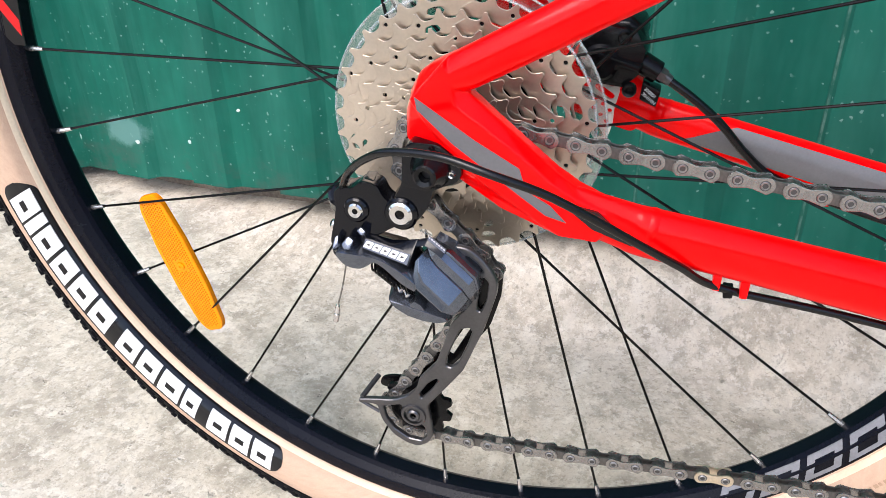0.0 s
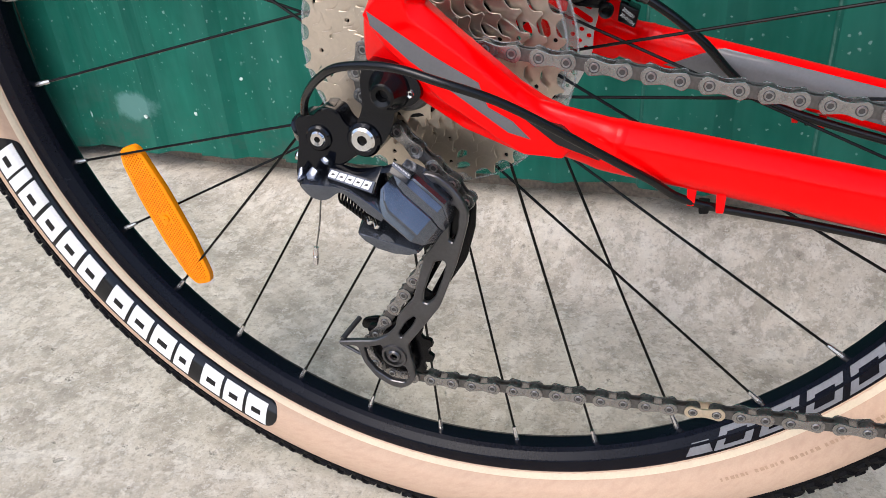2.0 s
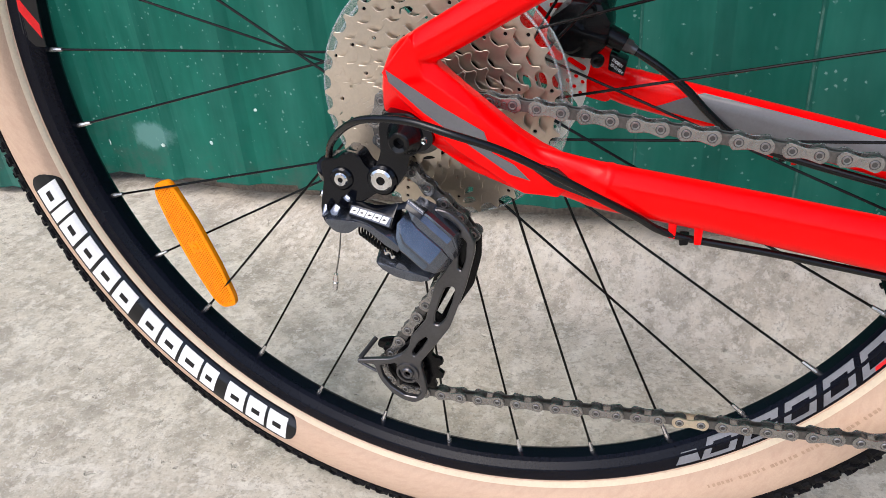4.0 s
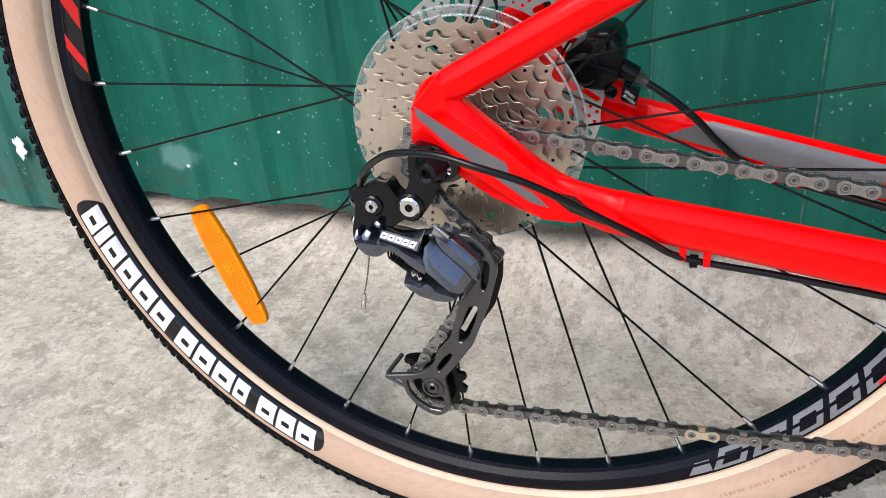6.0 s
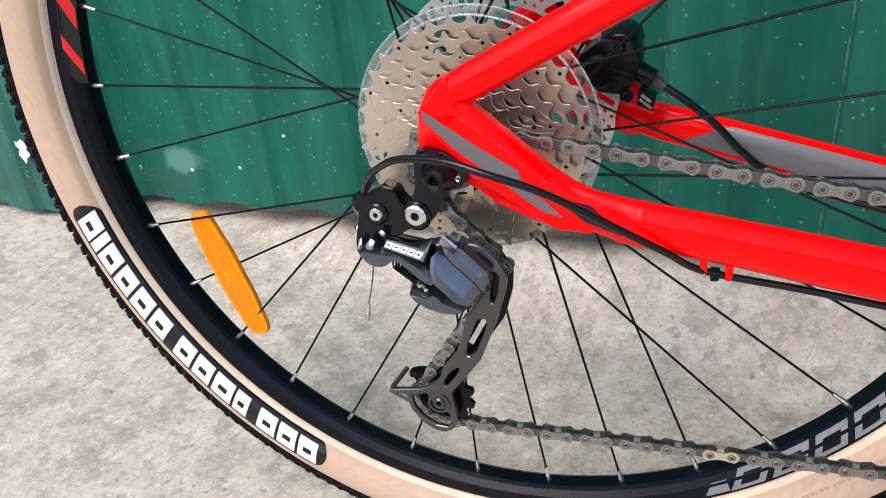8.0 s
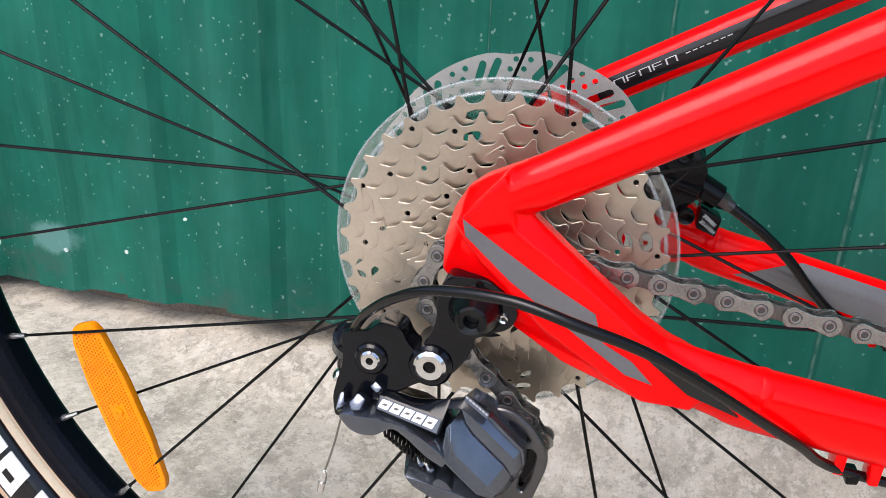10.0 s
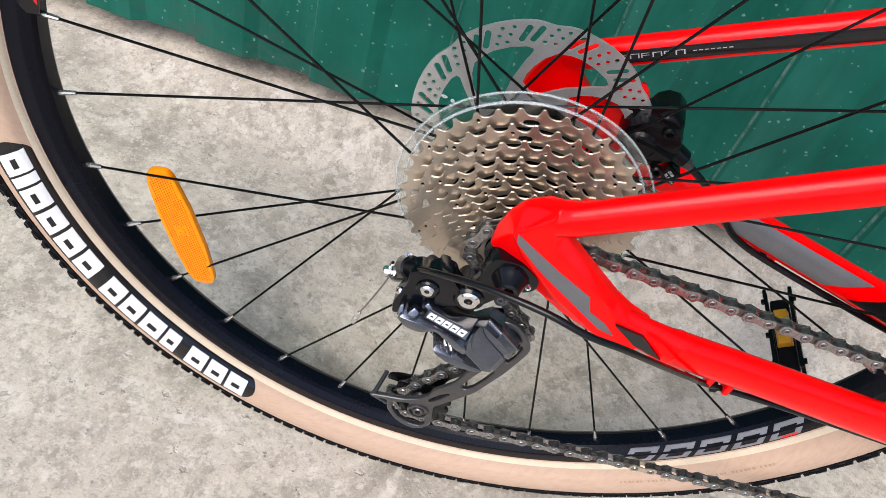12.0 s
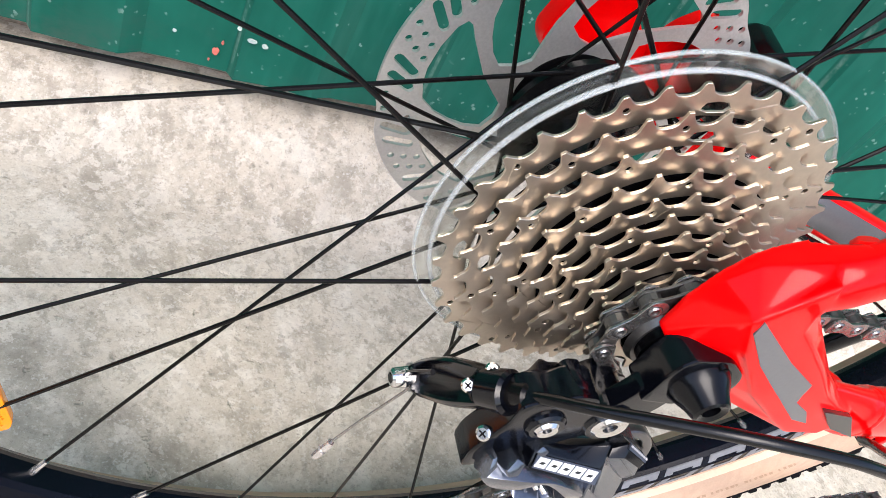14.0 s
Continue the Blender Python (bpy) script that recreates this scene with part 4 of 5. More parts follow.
DROP = mm((5, 420), (-3, 411.5), (-10, 397), (-13.5, 381), (-9, 374), (11, 362), (36, 348.5), (66, 339.5), (90, 333), (95, 345), (98, 357), (86, 360.5), (66, 367), (40, 386), (20.5, 404.5), (16, 424))
# the drive-side dropout has a ridge along its decal; ahead of it the face is flat, behind it slopes inwards to a thin edge
RIDGE = mm((10, 422), (-7, 402.5), (3, 388), (29, 363), (55, 346), (66, 339.5))
# along the fork between the stays a crease, and beyond it a broad chamfer
CREASE = mm((85, 355), (74, 359.5), (63.2, 365.4), (47.1, 378.7), (29.7, 391.3), (15.9, 400.7))
FORK = mm((88, 357), (74, 363.2), (62.5, 370.6), (46.4, 384), (34.4, 393.9), (20.2, 406.3))
FLANK = [(10, 421.5, -80), (1.5, 417.5, -74.5), (-5, 412.5, -71.5), (-10.2, 403.5, -70), (-13.6, 391, -70), (-14, 377.5, -70), (-9, 373, -71), (11, 361.5, -74), (36, 348, -78), (66, 339.3, -83.6)]


def drop_slope():
    """The sloping flank between the ridge and the thin rear edge."""
    bm = bmesh.new()
    front = [bm.verts.new((x / 1000, y / 1000, z / 1000)) for x, z, y in FLANK]
    back = [bm.verts.new((x / 1000, -0.0665, z / 1000)) for x, z, y in FLANK]
    crest = [bm.verts.new((x + 0.0010, -0.0842, z + 0.0010)) for x, z in RIDGE]
    steps = ((0, 1), (1, 1), (2, 1), (3, 1), (4, 2), (5, 2), (6, 2), (7, 3), (8, 4), (9, 5))
    for (p, q), (p2, q2) in zip(steps, steps[1:]):
        loop = [front[p], front[p2], crest[q2]] + ([crest[q]] if q != q2 else [])
        bm.faces.new(loop)
    bm.faces.new((front[0], crest[1], crest[0]))
    for p in range(len(front) - 1):
        bm.faces.new((front[p], back[p], back[p + 1], front[p + 1]))
    under = [bm.verts.new((x + 0.0010, -0.0665, z + 0.0010)) for x, z in RIDGE]
    bm.faces.new(back + under[::-1])
    for k in range(len(crest) - 1):
        bm.faces.new((crest[k], crest[k + 1], under[k + 1], under[k]))
    bm.faces.new((front[0], crest[0], under[0], back[0]))
    bm.faces.new((front[-1], back[-1], under[-1], crest[-1]))
    bmesh.ops.recalc_face_normals(bm, faces=bm.faces)
    return bm


def drop_neck():
    """The full-bodied neck between the ridge and the seat stay's socket."""
    bm = loft([(x, -(0.0785 - 0.072 * x), 0.4065 + 0.532 * x, 0.0191 + 0.012 * x, 0.0151 + 0.01 * x) for x in (0.020, 0.0265)])
    for x, z in RIDGE[1:2]:
        bm.verts.new((x + 0.0010, -0.0842, z + 0.0010))
    for x, z, y in FLANK[1:5]:
        bm.verts.new((x / 1000, y / 1000, z / 1000))
        bm.verts.new((x / 1000, -0.0670, z / 1000))
    gone = list(bm.faces)
    bmesh.ops.delete(bm, geom=gone, context="FACES_ONLY")
    hull = bmesh.ops.convex_hull(bm, input=list(bm.verts))
    loose = {g for g in hull["geom_interior"] + hull["geom_unused"] if isinstance(g, bmesh.types.BMVert)}
    bmesh.ops.delete(bm, geom=list(loose), context="VERTS")
    return bm


def drop_body():
    """The flat printed face with its chamfer along the fork."""
    ends = mm((84, 338.5), (90, 346))
    return skin([[Vector((x, y, z)) for x, z in RIDGE + ends + edge] for y, edge in ((-0.0846, CREASE), (-0.0782, FORK), (-0.0700, FORK))], 0.0)


def drop_web():
    """The full flank from the ridge to the rear edge, above the hanger."""
    bm = bmesh.new()
    for x, z in RIDGE[1:4]:
        bm.verts.new((x + 0.0010, -0.0842, z + 0.0010))
        bm.verts.new((x + 0.0010, -0.0700, z + 0.0010))
    for x, z, y in FLANK[2:8]:
        bm.verts.new((x / 1000, y / 1000, z / 1000))
        bm.verts.new((x / 1000, -0.0670, z / 1000))
    bmesh.ops.convex_hull(bm, input=list(bm.verts))
    return bm


def fused(ob, voxel, passes):
    """Runs the overlapping bodies of a forging together, with rounded edges."""
    mesh_mod = ob.modifiers.new("fuse", "REMESH")
    mesh_mod.mode, mesh_mod.voxel_size, mesh_mod.use_smooth_shade = "VOXEL", voxel, True
    soft_mod = ob.modifiers.new("round", "SMOOTH")
    soft_mod.factor, soft_mod.iterations = 0.5, passes


for s in (-1, 1):
    part("seat_stay", loft(stay_stations("seat", s) if s > 0 else [(x, -(0.0785 - 0.072 * x), 0.4065 + 0.532 * x, 0.0190 + 0.012 * x, 0.0150 + 0.01 * x) for x in (0.0245, 0.10, 0.20, 0.30, 0.42)]), RED, frame_rear, "glossy red seat stay")
    part("chain_stay", loft(stay_stations("chain", s)), RED, frame_rear, "glossy red chain stay")
    if s > 0:
        part("dropout", plate(rounded(DROP, 0.005, 3), (), 0.0722, 0.0846, 0.0030), RED, frame_rear, "red forged dropout", even=True)
    else:
        # the forging ends in two sockets, to which the tubes are welded
        chain_socket = loft(stay_stations("chain", s)[:3])
        fused(part("dropout", joined(drop_body(), drop_slope(), drop_web(), drop_neck(), chain_socket), RED, frame_rear, "red forged dropout with a sloping flank", 180), 0.0007, 8)
    # cable guide lugs below the stay
    for x in (0.1416, 0.1545) if s < 0 else (0.1960, 0.2110):
        z = 0.3365 - 0.205 * (x - 0.145) - (0.0166 if s < 0 else 0.0215)
        part("cable_lug", solid([(s * 0.0775, mm((-2.2, 5), (2.2, 5), (1.8, -4.5), (-1.8, -4.5))), (s * 0.0685, mm((-2.2, 5), (2.2, 5), (1.8, -4.5), (-1.8, -4.5)))], 0.0008), RED, frame_rear).matrix_local = Matrix.Translation((x, 0, z))
    part("cable_tie", solid([(s * 0.0764, mm((-2.6, 0.5), (2.6, 0.5), (2.3, -3.6), (-2.0, -4.2))), (s * 0.0680, mm((-2.6, 0.5), (2.6, 0.5), (2.3, -3.6), (-2.0, -4.2)))], 0.0008), BLACK, frame_rear, "black plastic clip").matrix_local = Matrix.Translation((0.1476, 0, 0.3158) if s < 0 else (0.2035, 0, 0.3030))
part("bottom_bracket", lathe([(0.016, -0.036), (0.0215, -0.036), (0.0215, 0.036), (0.016, 0.036)], 32, Vector((0.437, 0, 0.272))), RED, frame_rear, "red bottom bracket shell")
# weld bead where the forging meets the tube
for s in (-1, 1):
    part("weld_bead", loft([(0.1052, s * 0.0768, 0.3438, 0.0252, 0.0170), (0.1070, s * 0.0766, 0.3434, 0.0262, 0.0181), (0.1088, s * 0.0764, 0.3428, 0.0258, 0.0174)], 24, 2.1, 4), RED, frame_rear)

part("rack_boss", joined(rod((0.0270, -0.0736, 0.4200), (0.0250, -0.0701, 0.4257), 0.0050, 0.0045, 18), rod((0.0250, -0.0701, 0.4257), (0.0246, -0.0693, 0.4269), 0.0045, 0.0030, 18)), RED, frame_rear, "small red threaded boss")

# decals on the drive-side dropout
part("decal", plate(mm((-4.3, 404.3), (24.8, 385.3), (46.1, 373.3), (48.1, 366.8), (50, 362), (61.2, 355.9), (69.4, 347.6), (59.1, 350.4), (41.1, 363.2), (27.5, 372.8), (13.9, 382.6), (-3.2, 398.2)), (), -0.0850, -0.0842), GREY, frame_rear, "grey wedge decal")
part("decal", plate(mm((66.5, 358.6), (84, 355.6), (101, 340), (82, 346.6)), (), -0.0866, -0.0846), NIGHT, frame_rear, "black wedge decal")


def stay_wrap(kind, s, x0, x1, a0, a1, mat, label, lift=0.0004, slant=0.0):
    """A decal that follows a stay's surface from x0 to x1, between two angles round its section."""
    st = stay_stations(kind, s)
    power, n, m = 2.1, 16, 8
    xs = [q[0] for q in st]
    bm, grid = bmesh.new(), []
    for i in range(n + 1):
        row = []
        for j in range(m + 1):
            a = radians(a0 + (a1 - a0) * j / m)
            x = x0 + (x1 - x0) * i / n + slant * (j / m - 0.5) * (1 if i in (0, n) else 1)
            c = [float(np.interp(x, xs, [q[k] for q in st])) for k in range(5)]
            e = [float(np.interp(x + 0.004, xs, [q[k] for q in st])) for k in range(3)]
            b = [float(np.interp(x - 0.004, xs, [q[k] for q in st])) for k in range(3)]
            t = (Vector(e) - Vector(b)).normalized()
            side = (Vector((0, 1, 0)) - t * t.y).normalized()
            up = side.cross(t)
            cc, ss = math.cos(a), math.sin(a)
            row.append(bm.verts.new(Vector(c[:3]) + up * ((c[3] / 2 + lift) * math.copysign(abs(ss) ** (2 / power), ss)) + side * ((c[4] / 2 + lift) * math.copysign(abs(cc) ** (2 / power), cc))))
        grid.append(row)
    for p, q in zip(grid, grid[1:]):
        for j in range(m):
            bm.faces.new((p[j], p[j + 1], q[j + 1], q[j]))
    bmesh.ops.solidify(bm, geom=bm.faces[:], thickness=0.0003)
    return part("decal", bm, mat, frame_rear, label)


stay_wrap("chain", 1, 0.135, 0.262, 150, 232, GREY, "grey tube decal", slant=0.03)
stay_wrap("chain", 1, 0.285, 0.34, 150, 232, NIGHT, "black tube decal", slant=0.03)
stay_wrap("seat", 1, 0.036, 0.40, 156, 206, NIGHT, "black tube decal")
# pale thin-lined blocks of print, then a fine line of smaller ones
for k in range(6):
    x = 0.0385 + 0.0060 * k
    for dx, w, a0, a1 in ((0.0, 0.0007, 176, 192), (0.0007, 0.0037, 190.2, 192), (0.0007, 0.0037, 183, 184.8)) if k % 2 == 0 else ((0.0, 0.0007, 176, 192), (0.0044, 0.0007, 176, 192), (0.0007, 0.0037, 190.2, 192)):
        stay_wrap("seat", 1, x + dx, x + dx + w, a0, a1, PALE, "pale printed bar", 0.0007)
for k in range(7):
    stay_wrap("seat", 1, 0.0775 + 0.0030 * k, 0.0795 + 0.0030 * k, 184, 186.5, PALE, "pale printed bar", 0.0007)

# thru axle, hanger
hanger = group("derailleur_hanger", "black alloy derailleur hanger on the dropout")
HANG = mm((-9.5, 381), (0, 381), (6, 381), (16, 374), (18.5, 367), (15, 361), (8, 358.5), (2, 355), (-14, 357), (-13.2, 362), (-13, 373))
part("hanger_plate", plate(rounded(HANG, 0.004, 3), (), -0.0832, -0.0705, 0.0012), DARK, hanger, even=True)
HANG_ARM = mm((-13, 364), (3, 364), (2.5, 354), (-0.5, 345), (-7, 336), (-14.5, 333), (-21.5, 338), (-20, 346), (-15, 355))
part("hanger_arm", plate(rounded(HANG_ARM, 0.004, 3), (), -0.0812, -0.0740, 0.0012), DARK, hanger, even=True)
part("axle_boss", lathe([(0.0026, -0.0860), (0.0030, -0.0928), (0.0050, -0.0936), (0.0060, -0.0930), (0.0074, -0.0890), (0.0090, -0.0860), (0.0106, -0.0830), (0.0112, -0.0790), (0.0112, -0.0720), (0.0026, -0.0720)], 40, Vector((0.0020, 0, HZ + 0.002))), BOSS, hanger, "glossy black tapered axle end with a socket")
part("axle_socket", lathe([(0.0001, -0.0885), (0.0026, -0.0885), (0.0026, -0.0730), (0.0001, -0.0730)], 24, Vector((0.0020, 0, HZ + 0.002))), NIGHT, hanger)
part("hanger_screw", bolt_head(0.0128, 0.3662, -0.0840, 0.0020, 0.0009, 0.0012), CHROME, hanger, "small bright screw")
part("hanger_screw", bolt_head(0.0030, 0.3785, -0.0838, 0.0016, 0.0007, 0.0012), BLACK, hanger)

# ---- rear derailleur ----
mech = group("rear_derailleur", "glossy blue-black rear derailleur with grey cage")
part("mount_knuckle", lathe([(0.0040, -0.0836), (0.0078, -0.0836), (0.0090, -0.0822), (0.0092, -0.0640), (0.0080, -0.0620), (0.0040, -0.0620)], 40, Vector((-0.0150, 0, 0.3405))), DARK, mech)
part("mount_bolt", bolt_head(-0.0148, 0.3412, -0.0843, 0.0066, 0.0026, 0.003), CHROME, mech, "bright pivot bolt")
# black disc painted in for the shade down the bolt's socket
part("socket_shade", lathe([(0.0001, -0.0835), (0.0026, -0.0835), (0.0026, -0.0827), (0.0001, -0.0827)], 6, Vector((-0.0148, 0, 0.3412))), SPOKE, mech)
part("bracket", plate(rounded(mm((-52, 349), (-47, 353), (-41, 352), (-36, 357), (-27, 356), (-24, 349), (-20, 346), (-15, 334), (-21, 331), (-28, 326), (-34, 322), (-41, 320), (-48, 312), (-55, 309.5), (-56, 320), (-51, 339)), 0.003, 3), (), -0.0825, -0.0700, 0.0014), DARK, mech, even=True)
part("bracket_top", solid([(-0.0800, mm((-36, 350), (-28, 350), (-29, 357), (-35, 357))), (-0.0680, mm((-38, 350), (-30, 350), (-31, 357), (-37, 357)))], 0.0018), DARK, mech)
part("pivot_boss", lathe([(0.0034, -0.0846), (0.0058, -0.0846), (0.0068, -0.0836), (0.0074, -0.0800), (0.0034, -0.0800)], 32, Vector((-0.0390, 0, 0.3405))), DARK, mech)
part("pivot_bolt", bolt_head(-0.0390, 0.3405, -0.0850, 0.0042, 0.0016, 0.002), CHROME, mech, "bright pivot bolt")
# again a black disc for the socket's shade
part("socket_shade", lathe([(0.0001, -0.0846), (0.0016, -0.0846), (0.0016, -0.0840), (0.0001, -0.0840)], 6, Vector((-0.0390, 0, 0.3405))), SPOKE, mech)
# outer link: an hourglass bar whose printed face looks up and out, over a swept skirt
BAR = []
for a, b, c, d, e, f in (((-36, -77, 324), (-35.5, -82, 327), (-34.8, -84.2, 325.6), (-36, -86.8, 321.6), (-36, -84.5, 319.2), (-36, -78, 319)),
                         ((-28, -77, 323.5), (-28, -81.6, 326), (-28, -85.4, 324.6), (-29, -88.3, 320.6), (-28.5, -85.5, 318.4), (-28, -78, 318)),
                         ((-20, -78, 322.5), (-20, -82, 325), (-21, -86.6, 323.7), (-22, -89.6, 319.6), (-21, -86.8, 317.4), (-20, -79, 316)),
                         ((-12, -79, 324), (-12.5, -83, 326.4), (-14, -87.9, 323.0), (-15, -91, 318.6), (-14, -88, 316), (-13, -80, 314)),
                         ((-5, -80, 326), (-5.5, -84, 328.5), (-7.2, -89, 322.3), (-8.7, -92.2, 317.4), (-8, -89, 315), (-6, -81, 312))):
    BAR.append([Vector(p) / 1000 for p in (a, b, c, (d[0], d[1] - 0.8, d[2] - 1.0), (e[0], e[1] - 0.8, e[2] - 0.9), f)])
part("outer_link", skin(between(BAR), 0.0005), DARK, mech, sharp=20)
part("link_flare", skin([[Vector(p) / 1000 for p in q] for q in (((-5.5, -80, 326.5), (-5.5, -85, 328.2), (-6.5, -87.5, 325.5), (-6.5, -82, 324)),
                                                              ((1.2, -79, 327.5), (0.6, -84.5, 330.6), (-0.6, -88.2, 326.8), (-1, -82, 325)),
                                                              ((10.5, -80, 323.5), (10.2, -87.4, 325.6), (8.6, -90, 322), (8, -82, 321)))], 0.0006), DARK, mech, sharp=20)
part("print_strip", skin([[Vector(p) / 1000 for p in q] for q in (((0.6, -84.6, 331.4), (0.2, -86.2, 329.8), (0.2, -85.4, 329.4), (0.7, -83.8, 331.0)), ((10.3, -87.4, 326.0), (9.8, -88.8, 324.5), (9.8, -88.0, 324.1), (10.3, -86.6, 325.5)))], 0.0), STRIP, mech, "blue-grey printed strip")
for k in range(7):
    a, b = ((Vector((0.55, -85.0, 331.25)).lerp(Vector((10.2, -87.8, 325.85)), (k + f) / 7) / 1000) for f in (0.15, 0.8))
    low = Vector((-0.00016, -0.0005, -0.0005))
    part("print_block", skin([[a, b, b + low, a + low], [p + Vector((0, -0.0003, 0.0003)) for p in (a, b, b + low, a + low)]], 0.0), PALE, mech)
SKIRT = []
for e, f, g in (((-49.5, -85, 319.5), (-50, -89.5, 317), (-51, -88.5, 314.5)), ((-42, -85, 319.8), (-43, -91, 318), (-45, -89.5, 309.4)), ((-33, -86, 319.6), (-33.5, -92.4, 318.6), (-36, -91, 309.8)), ((-26, -87, 318.6), (-26, -92.6, 318.0), (-28.0, -91.6, 314.8)),
                ((-20, -87.6, 317.2), (-20.5, -93.2, 316.4), (-22.6, -92.2, 312.8)), ((-14, -88, 314.6), (-14.5, -93.4, 313.4), (-17.0, -92.4, 308.2)), ((-8, -88, 311), (-8.5, -93, 308.6), (-12.5, -92, 304)), ((-4, -87.5, 306.4), (-4.6, -91.5, 303.6), (-6.6, -91, 300))):
    e, f, g = (Vector(p) / 1000 for p in (e, f, g))
    SKIRT.append([e + Vector((0, 0.006, 0)), e, f, g, g + Vector((0.0008, 0.0035, 0.0012)), g + Vector((0.001, 0.006, 0.004))])
part("link_skirt", skin(between(SKIRT), 0.0004), GLINT, mech, sharp=20)
# the print lies on the bar's upper face
pa, pb, pc, pd_ = (Vector(p) / 1000 for p in ((-34.4, -84.9, 325.2), (-7.6, -89.6, 321.9), (-8.9, -93.0, 316.9), (-35.4, -87.8, 320.9)))
pn = (pb - pa).cross(pd_ - pa).normalized()
pn = pn if pn.y < 0 else -pn


def on_print(u, v, lift):
    """A point on the printed face: u along it, v down it."""
    sag = 0.0004 * math.sin(math.pi * u)
    return (pa * (1 - u) + pb * u) * (1 - v) + (pd_ * (1 - u) + pc * u) * v + pn * (lift - sag)


def print_bar(name, corners, mat, lift, label=""):
    top = [on_print(u, v, lift) for u, v in corners]
    low = [on_print(u, v, lift - 0.0006) for u, v in corners]
    return part(name, skin([low, top], 0.0), mat, mech, label)


print_bar("print_strip", ((0.02, 0.04), (0.5, 0.04), (0.99, 0.04), (0.99, 0.96), (0.5, 0.96), (0.02, 0.96)), STRIP, 0.0006, "blue-grey printed strip")
for k in range(5):
    u = 0.045 + 0.182 * k
    print_bar("print_block", [(u + a * 0.155 - 0.04 * (b - 0.5), 0.14 + b * 0.68) for a, b in ((0, 0), (1, 0), (1, 1), (0, 1))], WHITE, 0.0010)
    print_bar("print_slit", [(u + 0.045 + a * 0.065 - 0.03 * (b - 0.5), 0.40 + b * 0.17) for a, b in ((0, 0), (1, 0), (1, 1), (0, 1))], NIGHT, 0.0012)


def tilted(c, lean=-34):
    """Turns a small body about its own middle, so that its face looks up."""
    c = Vector(c)
    return Matrix.Translation(c) @ Matrix.Rotation(radians(lean), 4, "X") @ Matrix.Translation(-c)


part("limit_cap", solid([(-0.0905, mm((-46, 320.5), (-43, 325), (-39.5, 323), (-41, 318.6), (-44.5, 318))), (-0.0815, mm((-47.5, 320.5), (-43, 326.5), (-37.8, 323.5), (-39.5, 317.5), (-45, 317)))], 0.0008), GLINT, mech).matrix_local = tilted((-0.0430, -0.0860, 0.3215))
part("limit_cap", solid([(-0.0880, mm((-38, 328.6), (-36, 330.8), (-33, 328.6), (-35, 326.4))), (-0.0800, mm((-39.5, 328.6), (-36, 332), (-31.8, 328.6), (-35, 325.5)))], 0.0006), GLINT, mech).matrix_local = tilted((-0.0355, -0.0845, 0.3286))
part("limit_cap", solid([(-0.0890, mm((-51, 323), (-49.4, 324), (-48.6, 320), (-51.5, 316))), (-0.0800, mm((-52, 324), (-49, 326), (-47.5, 320), (-52, 315)))], 0.0006), GLINT, mech).matrix_local = tilted((-0.0500, -0.0850, 0.3205))
# clutch knuckle: a shell of long ridges with a sunk panel
KA, KB = Vector((-0.0050, 0.3165)), Vector((0.0215, 0.2920))
kd = (KB - KA).normalized()
kp = Vector((-kd.y, kd.x))
KN = []
for t, c, w, d in ((-0.04, 0.0045, 0.0072, 0.82), (0.10, 0.0015, 0.0115, 0.96), (0.24, 0.0, 0.0143, 1.0), (0.76, 0.0, 0.0143, 1.0), (0.93, -0.0016, 0.0106, 0.86), (1.04, -0.0030, 0.0060, 0.58)):
    q0 = KA + (KB - KA) * t + kp * c
    ring = []
    for off, y in ((1.0, 0.0), (0.97, 9.0), (0.90, 11.6), (0.82, 12.0), (0.78, 11.6), (0.60, 14.2), (0.55, 14.2), (0.52, 13.4), (0.27, 13.8), (0.24, 14.8), (-0.28, 21.6), (-0.34, 21.8), (-0.38, 20.9), (-0.42, 20.9), (-0.62, 22.4), (-0.68, 22.0), (-0.88, 16.0), (-1.0, 8.0), (-0.98, 0.0)):
        q = q0 + kp * (w * 1.05 * off)
        ring.append(Vector((q.x, -0.0700 - y * d / 1000, q.y)))
    KN.append(ring)
part("knuckle", skin(KN, 0.0005), GLINT, mech, sharp=9)
part("lower_link", solid([(-0.0860, mm((-24, 288.5), (-12.5, 283), (8, 282), (10, 280), (4, 278), (-4, 278), (-13, 280), (-20, 284))), (-0.0700, mm((-27, 291), (-21, 295), (-11, 290), (10, 287), (13, 281), (5, 277.5), (-4, 277.5), (-13, 280), (-20, 284)))], 0.0010), GLINT, mech)
part("lower_link_block", solid([(-0.0855, mm((-11.5, 287.5), (-9, 289.8), (-5.5, 288), (-3, 284.8), (-11.5, 283.6))), (-0.0740, mm((-12, 290), (-9, 292), (-4.5, 290), (-1.5, 286), (-12, 284)))], 0.0006), GLINT, mech)
part("inner_link", solid([(-0.0690, mm((-40, 318), (-20, 316), (4, 304), (10, 290), (-6, 288), (-30, 305))), (-0.0610, mm((-38, 318), (-20, 315), (4, 302), (8, 292), (-6, 290), (-30, 306)))], 0.0014), BLACK, mech)
coil = [Vector((-0.034 + 0.018 * t, -0.0790 + 0.0032 * math.cos(22 * math.pi * t), 0.3065 - 0.0140 * t + 0.0032 * math.sin(22 * math.pi * t))) for t in [i / 132 for i in range(133)]]
part("return_spring", tube(coil, 0.0007, 6, 1, smooth=False), SPOKE, mech, "dark coil spring")
part("limit_screw", rod((-0.0160, -0.0800, 0.2950), (-0.0125, -0.0850, 0.2928), 0.0014, n=12), CHROME, mech, "small bright screw")
